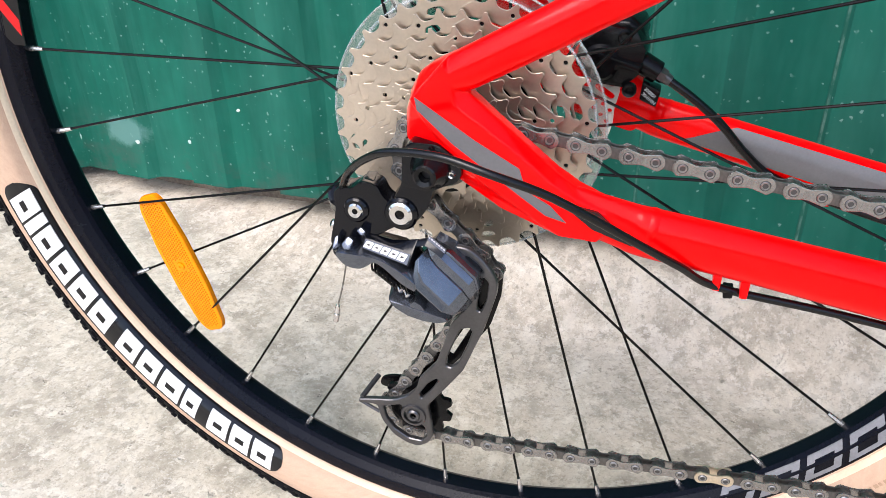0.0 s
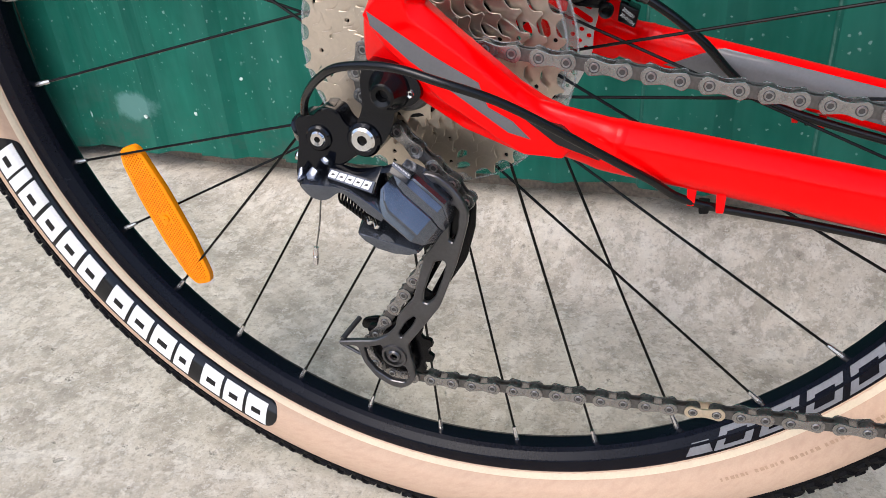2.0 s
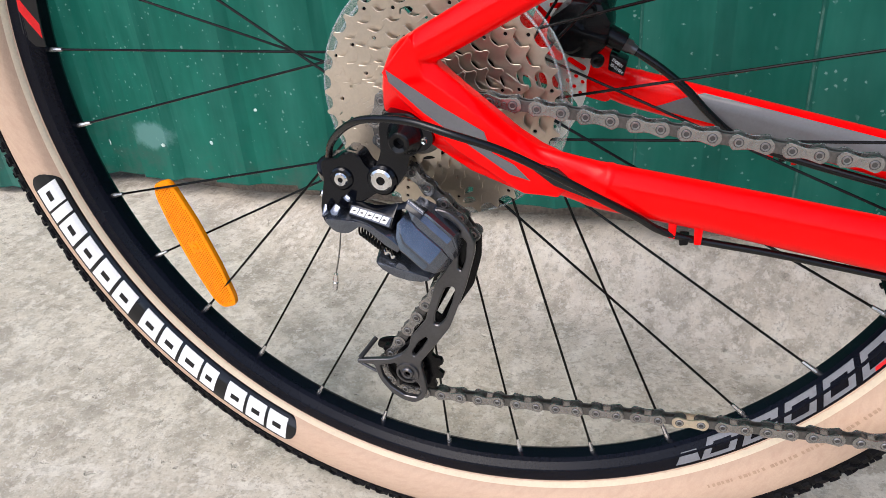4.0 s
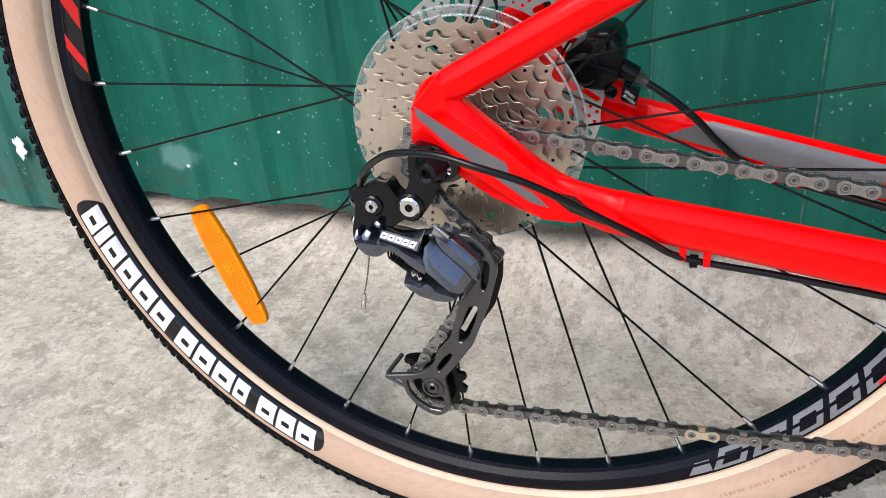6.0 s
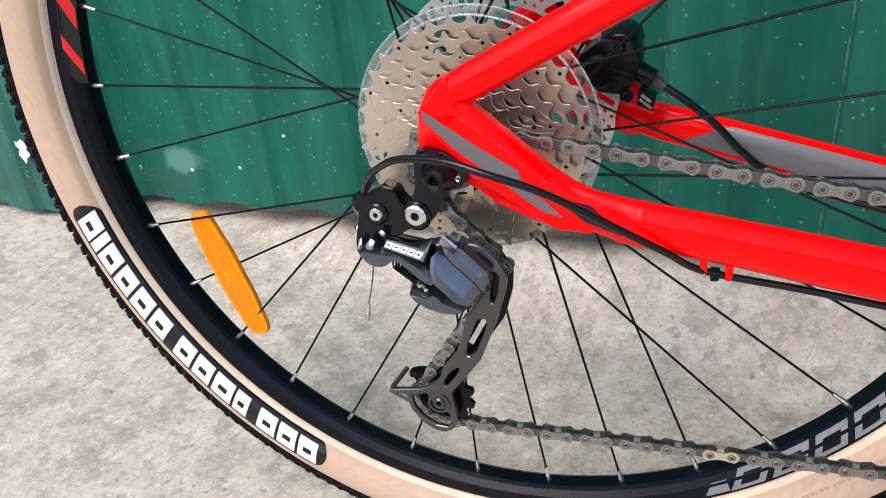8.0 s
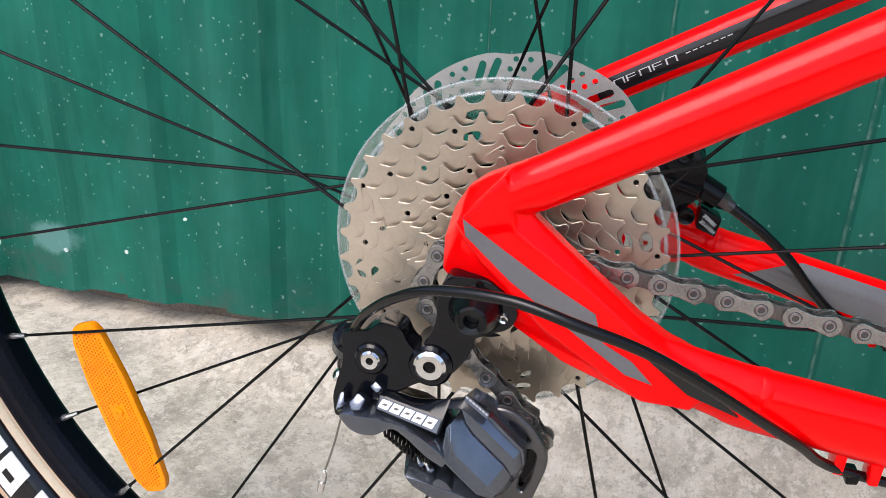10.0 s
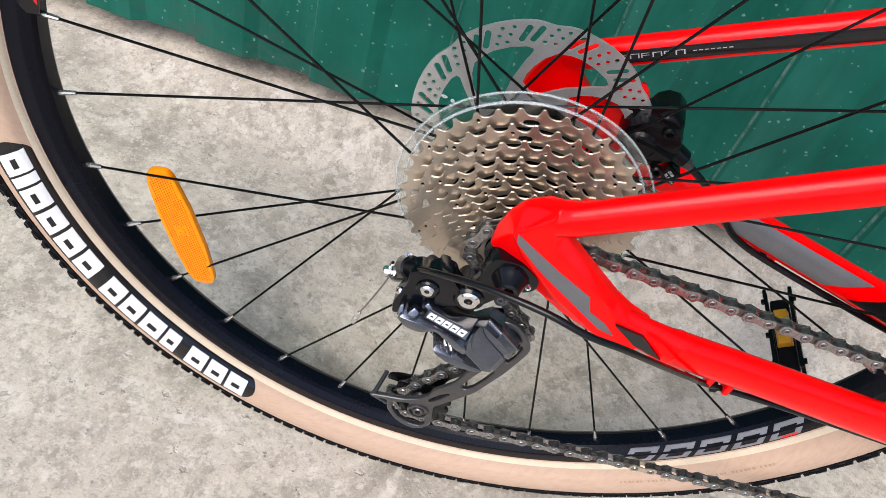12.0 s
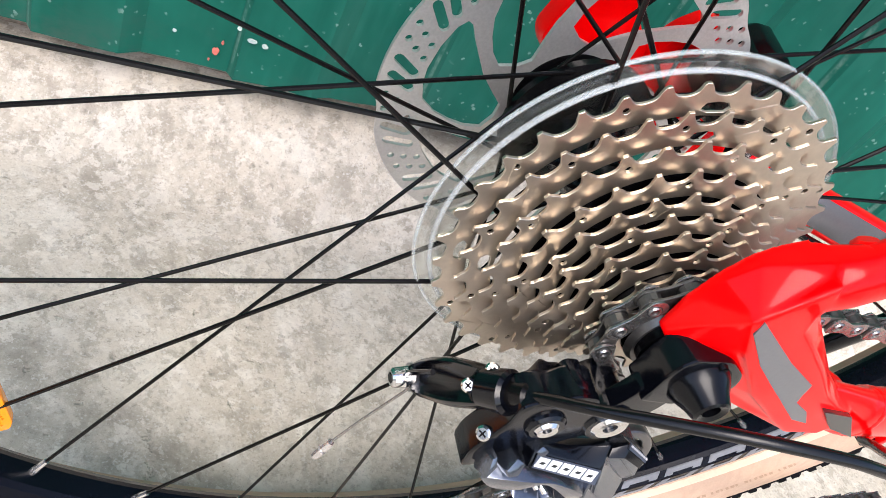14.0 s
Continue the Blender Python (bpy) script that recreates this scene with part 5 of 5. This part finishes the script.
part("limit_screw", rod((-0.0200, -0.0790, 0.2965), (-0.0165, -0.0840, 0.2945), 0.0015, n=12), CHROME, mech, "small bright screw")

part("bracket_knob", lathe([(0.0001, -0.0740), (0.0086, -0.0740), (0.0086, -0.0680), (0.0070, -0.0650), (0.0040, -0.0630), (0.0001, -0.0625)], 24, Vector((-0.0350, 0, 0.3420))), DARK, mech)

# cable arm that reaches inwards, with its bright anchor
arm_way = Vector((-0.0072, 0.0263, -0.0390)).normalized()
arm_out = Vector((-0.125, -0.120, 0.200))
arm_out = (arm_out - arm_way * arm_out.dot(arm_way)).normalized()
arm_side = arm_way.cross(arm_out)
# a leaf with a dished upper face
ARM = []
for x, y, z, w, h in ((-0.0520, -0.0672, 0.3355, 0.0068, 0.0060), (-0.0540, -0.0622, 0.3285, 0.0078, 0.0062), (-0.0556, -0.0565, 0.3205, 0.0084, 0.0060), (-0.0568, -0.0505, 0.3120, 0.0080, 0.0054), (-0.0578, -0.0450, 0.3035, 0.0068, 0.0046), (-0.0585, -0.0408, 0.2970, 0.0046, 0.0040)):
    ARM.append([Vector((x, y, z)) + arm_side * (p * w) + arm_out * (q * h) for p, q in ((-1, 0), (-0.93, 0.55), (-0.78, 0.72), (-0.6, 0.55), (-0.25, 0.25), (0.25, 0.25), (0.6, 0.55), (0.78, 0.72), (0.93, 0.55), (1, 0), (0.8, -0.6), (0.3, -0.95), (-0.3, -0.95), (-0.8, -0.6))])
part("cable_arm", skin(between(ARM), 0.0), DARK, mech, sharp=50)
part("arm_rib", tube([(-0.0622, -0.0520, 0.3190), (-0.0632, -0.0470, 0.3105), (-0.0628, -0.0425, 0.3025), (-0.0610, -0.0405, 0.2975)], 0.0011, 8), DARK, mech)
part("inner_cable", tube([(-0.0605, -0.0432, 0.2935), (-0.0600, -0.0500, 0.3020), (-0.0585, -0.0580, 0.3125), (-0.0562, -0.0660, 0.3240)], 0.0007, 6), CHROME, mech, "bare steel shift cable")
part("cable_anchor", joined(rod((-0.0588, -0.0402, 0.2962), (-0.0660, -0.0405, 0.2955), 0.0043, 0.0038, 24), rod((-0.0660, -0.0405, 0.2955), (-0.0670, -0.0406, 0.2954), 0.0038, 0.0029, 24)), CHROME, mech, "bright cable anchor")
# black hexagon that stands for the shade in the anchor's socket
part("anchor_shade", rod((-0.0664, -0.0405, 0.2955), (-0.0672, -0.0406, 0.2954), 0.0021, n=6), SPOKE, mech)
part("anchor_washer", rod((-0.0585, -0.0404, 0.2963), (-0.0599, -0.0404, 0.2961), 0.0054, n=24), PIN, mech, "bright washer")
part("bracket_cone", solid([(-0.0740, mm((-48, 340), (-33, 338), (-31, 350), (-47, 352))), (-0.0670, mm((-44, 345.5), (-37.5, 344.5), (-37, 351), (-43, 351.8))), (-0.0650, mm((-41.5, 348), (-40, 348), (-40, 350.5), (-41.5, 350.5)))], 0.0009), DARK, mech)
hose_way = Vector((0.365, -0.578, 0.730))
hose_end = Vector((-0.0502, -0.0740, 0.3440))
part("cable_collar", joined(rod(hose_end - hose_way * 0.0110, hose_end - hose_way * 0.0012, 0.0066, 0.0074, 28), rod(hose_end - hose_way * 0.0012, hose_end, 0.0074, 0.0062, 28)), DARK, mech)
part("cable_ferrule", joined(rod(hose_end - hose_way * 0.0010, hose_end + hose_way * 0.0060, 0.0043, n=20), rod(hose_end + hose_way * 0.0060, hose_end + hose_way * 0.0072, 0.0043, 0.0032, 20)), SPOKE, mech, "black cable end cap")


def cross_screw(at, way, r):
    """A bright domed screw head with a dark cross slot."""
    p, d = Vector(at), Vector(way).normalized()
    side = d.cross(Vector((0, 0, 1))).normalized()
    up = side.cross(d)
    part("limit_screw", joined(rod(p - d * 0.004, p, r, n=16), rod(p, p + d * 0.0007, r, r * 0.72, 16)), CHROME, mech, "small bright screw")
    for v in (side, up):
        part("screw_slot", rod(p + d * 0.0006 - v * r * 0.55, p + d * 0.0006 + v * r * 0.55, 0.00032, n=6), SPOKE, mech)


cross_screw((-0.0541, -0.0650, 0.3426), (-0.5, -0.45, 0.74), 0.0025)
cross_screw((-0.0572, -0.0641, 0.3312), (-0.55, -0.45, 0.70), 0.0025)
cross_screw((-0.0548, -0.0800, 0.3290), (-0.75, -0.45, 0.48), 0.0026)
part("tail_wire", tube([(-0.0620, -0.0470, 0.3000), (-0.0650, -0.0450, 0.2850), (-0.0700, -0.0430, 0.2650), (-0.0752, -0.0425, 0.2480)], 0.0006, 6), CHAIN, mech, "loose steel cable end")
part("wire_crimp", joined(rod((-0.0752, -0.0425, 0.2480), (-0.0764, -0.0423, 0.2425), 0.0015, 0.0021, 10), rod((-0.0764, -0.0423, 0.2425), (-0.0767, -0.0423, 0.2412), 0.0013, 0.0013, 10), rod((-0.0767, -0.0423, 0.2412), (-0.0780, -0.0421, 0.2350), 0.0021, 0.0017, 10)), NIPPLE, mech, "crimped alloy cable tip")

# cage, pulleys
GX, GZ, TX, TZ = 0.0095, 0.2950, -0.0165, 0.1990
CAGE_OUT = mm((6, 319.5), (13.6, 321.5), (20, 320), (26.6, 314.5), (31.6, 307.8), (34.4, 300.8), (34, 294.8), (30, 280.4), (26.5, 268.7), (21.6, 256.4), (14.9, 239), (4.3, 223.8), (-3.6, 213), (-7.4, 208), (-5.2, 192), (-4.7, 184), (-8, 177.4), (-14.7, 173), (-22, 174.2), (-30.6, 179.3), (-37.3, 188.8), (-39.5, 196.2), (-40, 201.5), (-52.4, 200.6), (-52.4, 203.6), (-40, 206), (-28.8, 208), (-20, 213), (-14, 220), (-12, 228), (-1, 242), (4.6, 260), (8, 271), (14, 279), (18, 286), (20, 295), (17.5, 304), (11, 310.5), (4, 314))
CAGE_HOLES = [mm((22.4, 302.3), (27.3, 304), (29.5, 300.9), (28, 289.4), (25.2, 281.6), (22.8, 283), (24, 293)), mm((14, 268.3), (18.9, 269.9), (20.3, 267.7), (17.3, 257.4), (12.1, 244.6), (7.7, 240), (4.7, 240.7), (5.6, 247), (10.3, 259.5)), mm((-12.3, 215.7), (-7, 224.6), (-1.5, 229.8), (-0.3, 228.5), (-4.9, 220.4), (-11, 212.8)),
              mm((-36.2, 201.2), (-24.6, 205), (-23, 201.2), (-21.4, 195), (-14.5, 193), (-10, 190.4), (-8.6, 183.4), (-12.3, 178.6), (-20.7, 179), (-29.8, 184.8), (-34.8, 192.3)), mm((13.5, 314.6), (18, 316), (23, 312.5), (26.8, 307.6), (24, 305.8), (20, 309.5))]
part("outer_cage", plate(rounded(CAGE_OUT, 0.0025, 3), [rounded(h, 0.0012, 3) for h in CAGE_HOLES], -0.0752, -0.0712, 0.0015, 3), CAGE, mech, "grey anodised cage plate", even=True)
CAGE_IN = mm((12, 312), (26, 310), (34, 298), (33, 283), (27, 262), (13, 240), (-2, 221), (-6, 205), (-4, 190), (-12, 181), (-24, 180), (-32, 188), (-34, 202), (-44, 203), (-43, 209.5), (-36, 212.5), (-22, 214), (-12, 226), (2, 256), (2, 280), (-3, 296), (2, 308))
part("inner_cage", plate(rounded(CAGE_IN, 0.003, 3), [mm((14, 262), (17, 261), (4, 236), (1, 238)), ring_pts(TX, TZ, 0.008, 14)], -0.0585, -0.0565, 0.0005), BLACK, mech, "black cage plate")
part("cage_bridge", rod((-0.0500, -0.0740, 0.2050), (-0.0450, -0.0570, 0.2095), 0.0017, n=12), CAGE, mech)
part("cage_prong", rod((-0.0520, -0.0735, 0.2015), (-0.0392, -0.0735, 0.1950), 0.0011, n=10), CAGE, mech)
part("cage_ring", lathe([(0.0062, -0.0764), (0.0076, -0.0764), (0.0080, -0.0752), (0.0080, -0.0735), (0.0062, -0.0735)], 28, Vector((-0.0165, 0, 0.1990))), CAGE, mech)
part("pulley_guard", lathe([(0.0001, -0.0706), (0.0188, -0.0706), (0.0192, -0.0700), (0.0188, -0.0694), (0.0001, -0.0694)], 40, Vector((GX, 0, GZ))), BLACK, mech, "black guard over the upper pulley")
for cx, cz in ((GX, GZ), (TX, TZ)):
    teeth = []
    for i in range(11):
        for f, r in ((0.0, 0.0183), (0.14, 0.0186), (0.30, 0.0216), (0.38, 0.0222), (0.62, 0.0222), (0.70, 0.0216), (0.86, 0.0186)):
            a = 2 * math.pi * (i + f) / 11
            teeth.append((cx + r * math.cos(a), cz + r * math.sin(a)))
    part("pulley", plate(teeth, [ring_pts(cx, cz, 0.0045, 14)], -0.0668, -0.0636, 0.0004), BLACK, mech, "black toothed pulley wheel")
    part("pulley_bolt", bolt_head(cx, cz, -0.0766 if cz < 0.25 else -0.0700, 0.0042, 0.0021, 0.012), CAGE, mech)
    # the socket's shade, as a black disc
    part("socket_shade", lathe([(0.0001, -0.0752), (0.0021, -0.0752), (0.0021, -0.0740), (0.0001, -0.0740)], 6, Vector((cx, 0, cz))), SPOKE, mech)
part("pulley_cap", lathe([(0.0042, -0.0690), (0.0078, -0.0685), (0.0078, -0.0668), (0.0042, -0.0668)], 28, Vector((TX, 0, TZ))), NIPPLE, mech, "pale pulley cap")

# ---- chain ----
chain = group("chain", "grey steel bicycle chain")
PITCH, CHAIN_R = 0.0127, 0.0225


def tangent(c0, s0, c1, s1, r=CHAIN_R):
    """The two touching points of a line from one circle to the next; s: +1 turns anticlockwise."""
    d = Vector(c1) - Vector(c0)
    base = math.atan2(d.y, d.x)
    off = math.acos(max(-1, min(1, (s0 - s1) * r / d.length)))
    a = base - s0 * off if s0 != s1 else base - s0 * math.pi / 2
    b = a if s0 == s1 else a + math.pi
    return a, b


def chain_line():
    S, G, T = (0.0, HZ), (GX, GZ), (TX, TZ)
    top_far, low_far = Vector((0.345, 0.3365)), Vector((0.345, 0.1785))
    # where the top run leaves the sprocket
    d = top_far - Vector(S)
    a_top = math.atan2(d.y, d.x) + math.acos(CHAIN_R / d.length)
    sg0, sg1 = tangent(S, 1, G, -1)
    gt0, gt1 = tangent(G, -1, T, 1)
    d = low_far - Vector(T)
    a_low = math.atan2(d.y, d.x) - math.acos(CHAIN_R / d.length)
    pts = [top_far]

    def arc(c, a0, a1, turn):
        while turn > 0 and a1 < a0:
            a1 += 2 * math.pi
        while turn < 0 and a1 > a0:
            a1 -= 2 * math.pi
        for i in range(25):
            a = a0 + (a1 - a0) * i / 24
            pts.append(Vector((c[0] + CHAIN_R * math.cos(a), c[1] + CHAIN_R * math.sin(a))))

    arc(S, a_top, sg0, 1)
    arc(G, sg1, gt0, -1)
    arc(T, gt1, a_low, 1)
    pts.append(low_far)
    return pts


def chain_y(i, n, p):
    """The chain runs a little inwards towards the front."""
    return -0.0625 - 0.0015 * (p.y < 0.33) + 0.050 * max(0.0, p.x - 0.02)


line = chain_line()
pins, left = [], 0.0
for a, b in zip(line, line[1:]):
    seg = (b - a).length
    while left <= seg:
        pins.append(a + (b - a) * (left / seg))
        left += PITCH
    left -= seg
pins3 = [Vector((p.x, chain_y(i, len(pins), p), p.y)) for i, p in enumerate(pins)]


def link_outline(r, waist):
    h = PITCH / 2
    pts = ring_pts(h, 0, r, 8, -70, 70) + [(0.0012, waist), (-0.0012, waist)] + ring_pts(-h, 0, r, 8, 110, 250) + [(-0.0012, -waist), (0.0012, -waist)]
    return pts


def link_mesh(outer):
    r, w = (0.0046, 0.0028) if outer else (0.0043, 0.0030)
    y = 0.0025 if outer else 0.0013
    bits = [plate(link_outline(r, w), (), s * y - (0 if s > 0 else 0.0010), s * y + (0.0010 if s > 0 else 0), 0.0002) for s in (-1, 1)]
    for x in (-PITCH / 2, PITCH / 2):
        if outer:
            bits.append(tinted(rod((x, -0.0036, 0), (x, 0.0036, 0), 0.0014, n=12), 2))
            bits.append(tinted(lathe([(0.0022, -0.00353), (0.0026, -0.00353), (0.0026, -0.0030), (0.0022, -0.0030)], 16, Vector((x, 0, 0))), 2))
            bits.append(tinted(lathe([(0.0014, -0.0040), (0.0019, -0.0041), (0.0023, -0.0034), (0.0014, -0.0034)], 14, Vector((x, 0, 0))), 1))
        else:
            bits.append(rod((x, -0.0012, 0), (x, 0.0012, 0), 0.0039, n=12))
    return joined(*bits)


protos = {}
for i in range(len(pins3) - 1):
    a, b = pins3[i], pins3[i + 1]
    mid, d = (a + b) / 2, (b - a).normalized()
    yaxis = (Vector((0, 1, 0)) - d * d.y).normalized()
    m = Matrix((d, yaxis, d.cross(yaxis))).transposed().to_4x4()
    m.translation = mid
    kind = "outer_link" if i % 2 else "inner_link"
    pale = kind == "outer_link" and mid.z < 0.19 and 0.158 < mid.x < 0.184 and "pale" not in protos
    if pale:
        protos["pale"] = part("quick_link", link_mesh(True), (GOLDLINK, PIN, CAGE), chain, "pale nickel joining link")
        protos["pale"].matrix_local = m
    elif kind not in protos:
        protos[kind] = part(kind, link_mesh(kind == "outer_link"), (CHAIN if kind == "outer_link" else INNER, PIN, CAGE), chain, sharp=14)
        protos[kind].matrix_local = m
    else:
        again(protos[kind], kind, m)

# ---- cables ----
cables = group("cables", "black cable housings clipped along the frame")
part("shift_housing", tube([(-0.0502, -0.0740, 0.3440), (-0.0442, -0.0835, 0.3560), (-0.0369, -0.0923, 0.3665), (-0.0245, -0.1024, 0.3783), (-0.0076, -0.1120, 0.3879), (0.0183, -0.1195, 0.3912), (0.0414, -0.1221, 0.3865), (0.0628, -0.1169, 0.3777), (0.0828, -0.1082, 0.3642), (0.1025, -0.0977, 0.3487), (0.1229, -0.0865, 0.3327), (0.1437, -0.0752, 0.3169), (0.20, -0.0680, 0.3060), (0.30, -0.0570, 0.2850), (0.40, -0.0470, 0.2640)], 0.0020, 12), HOSE, cables, "black shift cable housing")
part("brake_hose", tube([(0.0990, 0.0500, 0.3820), (0.1080, 0.0490, 0.3770), (0.1240, 0.0500, 0.3660), (0.1410, 0.0530, 0.3510), (0.1570, 0.0570, 0.3330), (0.1750, 0.0610, 0.3175), (0.21, 0.0600, 0.3050), (0.30, 0.0520, 0.2850), (0.40, 0.0450, 0.2640)], 0.0026, 12), HOSE, cables, "black brake hose")

# ---- brake caliper ----
caliper = group("brake_caliper", "black hydraulic brake caliper on the rear stay")
part("caliper_body", solid([(0.0400, mm((52, 385), (55, 399), (70, 410), (88, 408), (94, 396), (92, 382), (82, 372), (68, 374))), (0.0660, mm((54, 387), (58, 404), (72, 412), (90, 409), (95, 396), (92, 382), (82, 374), (70, 378)))], 0.005), BLACK, caliper)
part("caliper_lobe", solid([(0.0440, ring_pts(0.0800, 0.4020, 0.0090, 10)), (0.0480, ring_pts(0.0800, 0.4020, 0.0120, 10)), (0.0700, ring_pts(0.0810, 0.4030, 0.0125, 10)), (0.0740, ring_pts(0.0810, 0.4030, 0.0095, 10))], 0.0012), BLACK, caliper)
part("caliper_rib", solid([(0.0372, mm((64, 392), (90, 384), (91, 387), (65, 395))), (0.0420, mm((62, 391), (92, 382), (93, 389), (64, 397)))], 0.001), BLACK, caliper)

part("caliper_piston", lathe([(0.0001, -0.012), (0.0090, -0.012), (0.0110, -0.010), (0.0125, 0.004), (0.0001, 0.004)], 28, Vector((0.0680, 0.0500, 0.3880))), BLACK, caliper)
part("caliper_pipe", rod((0.0820, 0.0480, 0.3920), (0.1010, 0.0490, 0.3815), 0.0072, 0.0066, 18), BLACK, caliper)
part("banjo", joined(rod((0.0985, 0.0490, 0.3828), (0.1050, 0.0490, 0.3790), 0.0046, n=6), rod((0.1050, 0.0490, 0.3790), (0.1085, 0.0490, 0.3769), 0.0038, 0.0032, 12)), CAGE, caliper, "grey hose fitting")
for x, z in ((0.0860, 0.3730), (0.0810, 0.4040)):
    part("caliper_bolt", bolt_head(x, z, 0.0375, 0.0042, 0.0021, 0.004), BLACK, caliper)
part("caliper_tag", solid([(0.0430, mm((93, 377), (104, 372), (102, 362), (92, 366))), (0.0560, mm((93, 377), (104, 372), (102, 362), (92, 366)))], 0.0012), BLACK, caliper)
for text, dx, dz in (("200801", 0.0, 0.0), ("30-010H", -0.0006, -0.0034)):
    cu = bpy.data.curves.new("tag_text", "FONT")
    cu.body, cu.size, cu.align_x, cu.align_y, cu.extrude = text, 0.0028, "CENTER", "CENTER", 0.00005
    tmp = new("tmp_text", cu)
    dep = bpy.context.evaluated_depsgraph_get()
    me = bpy.data.meshes.new_from_object(tmp.evaluated_get(dep))
    bpy.data.objects.remove(tmp)
    me.materials.clear()
    me.materials.append(PALE)
    ob = new("tag_text", me)
    ob.parent = caliper
    ob.matrix_local = Matrix.Translation((0.0980 + dx, 0.0427, 0.3708 + dz)) @ Matrix.Rotation(radians(38), 4, "Y") @ Matrix.Rotation(radians(90), 4, "X")
part("caliper_mount", plate(rounded(mm((36, 386), (58, 372), (96, 356), (98, 366), (84, 376), (70, 402), (66, 409), (54, 411), (44, 402)), 0.004, 3), [mm((60, 392), (64, 404), (72, 384))], 0.0665, 0.0780, 0.002), RED, caliper, "red cast caliper mount")

# ---- crank and pedal on the far side ----
crank = group("crank", "black crank arm with a black pedal and amber reflector")
part("crank_arm", loft([(0.437, 0.066, 0.272, 0.034, 0.014), (0.410, 0.074, 0.227, 0.026, 0.013), (0.370, 0.080, 0.160, 0.022, 0.012), (0.346, 0.082, 0.120, 0.024, 0.014)], 20), BLACK, crank, "black alloy crank arm")
# the pedal hangs on edge: n runs back and up along it, w across its thickness
PC, PN, PW = Vector((0.344, 0.1160)), Vector((-0.6, 0.8)), Vector((0.8, 0.6))


def ped(*pairs):
    return [tuple(PC + PN * (a / 1000) + PW * (b / 1000)) for a, b in pairs]


part("pedal_axle", rod((PC.x, 0.080, PC.y), (PC.x, 0.200, PC.y), 0.0055), SPOKE, crank)
part("pedal_body", solid([(0.110, ped((-30, -9), (-30, 9), (34, 9), (34, -9))), (0.196, ped((-30, -9), (-30, 9), (34, 9), (34, -9)))], 0.003), RUBBER, crank, "black plastic pedal body")
for side in (-1, 1):
    # toothed cage plates on both faces
    part("pedal_plate", joined(*[solid([(y, ped((-43, side * 10), (-43, side * 14), (43, side * 14), (43, side * 10))), (y + 0.011, ped((-43, side * 10), (-43, side * 14), (43, side * 14), (43, side * 10)))], 0.0015) for y in (0.104, 0.193)],
                               *[solid([(0.108, ped((a - 4, side * 9.5), (a - 4, side * 13.5), (a + 4, side * 13.5), (a + 4, side * 9.5))), (0.200, ped((a - 4, side * 9.5), (a - 4, side * 13.5), (a + 4, side * 13.5), (a + 4, side * 9.5)))], 0.0015) for a in (-39, 39)],
                               *[solid([(y, ped((a - 2, side * 12), (a - 2, side * 16.5), (a + 2, side * 16.5), (a + 2, side * 12))), (y + 0.005, ped((a - 2, side * 12), (a - 2, side * 16.5), (a + 2, side * 16.5), (a + 2, side * 12)))], 0.001) for a, y in ((39, 0.110), (39, 0.145), (39, 0.188), (10, 0.106), (-20, 0.106))]), BLACK, crank, "black plastic pedal cage")
part("pedal_reflector", solid([(0.133, ped((36, -7.5), (43.5, -6), (43.5, 6), (36, 7.5))), (0.175, ped((36, -7.5), (43.5, -6), (43.5, 6), (36, 7.5)))], 0.001), PEDALORANGE, crank, "amber pedal reflector")
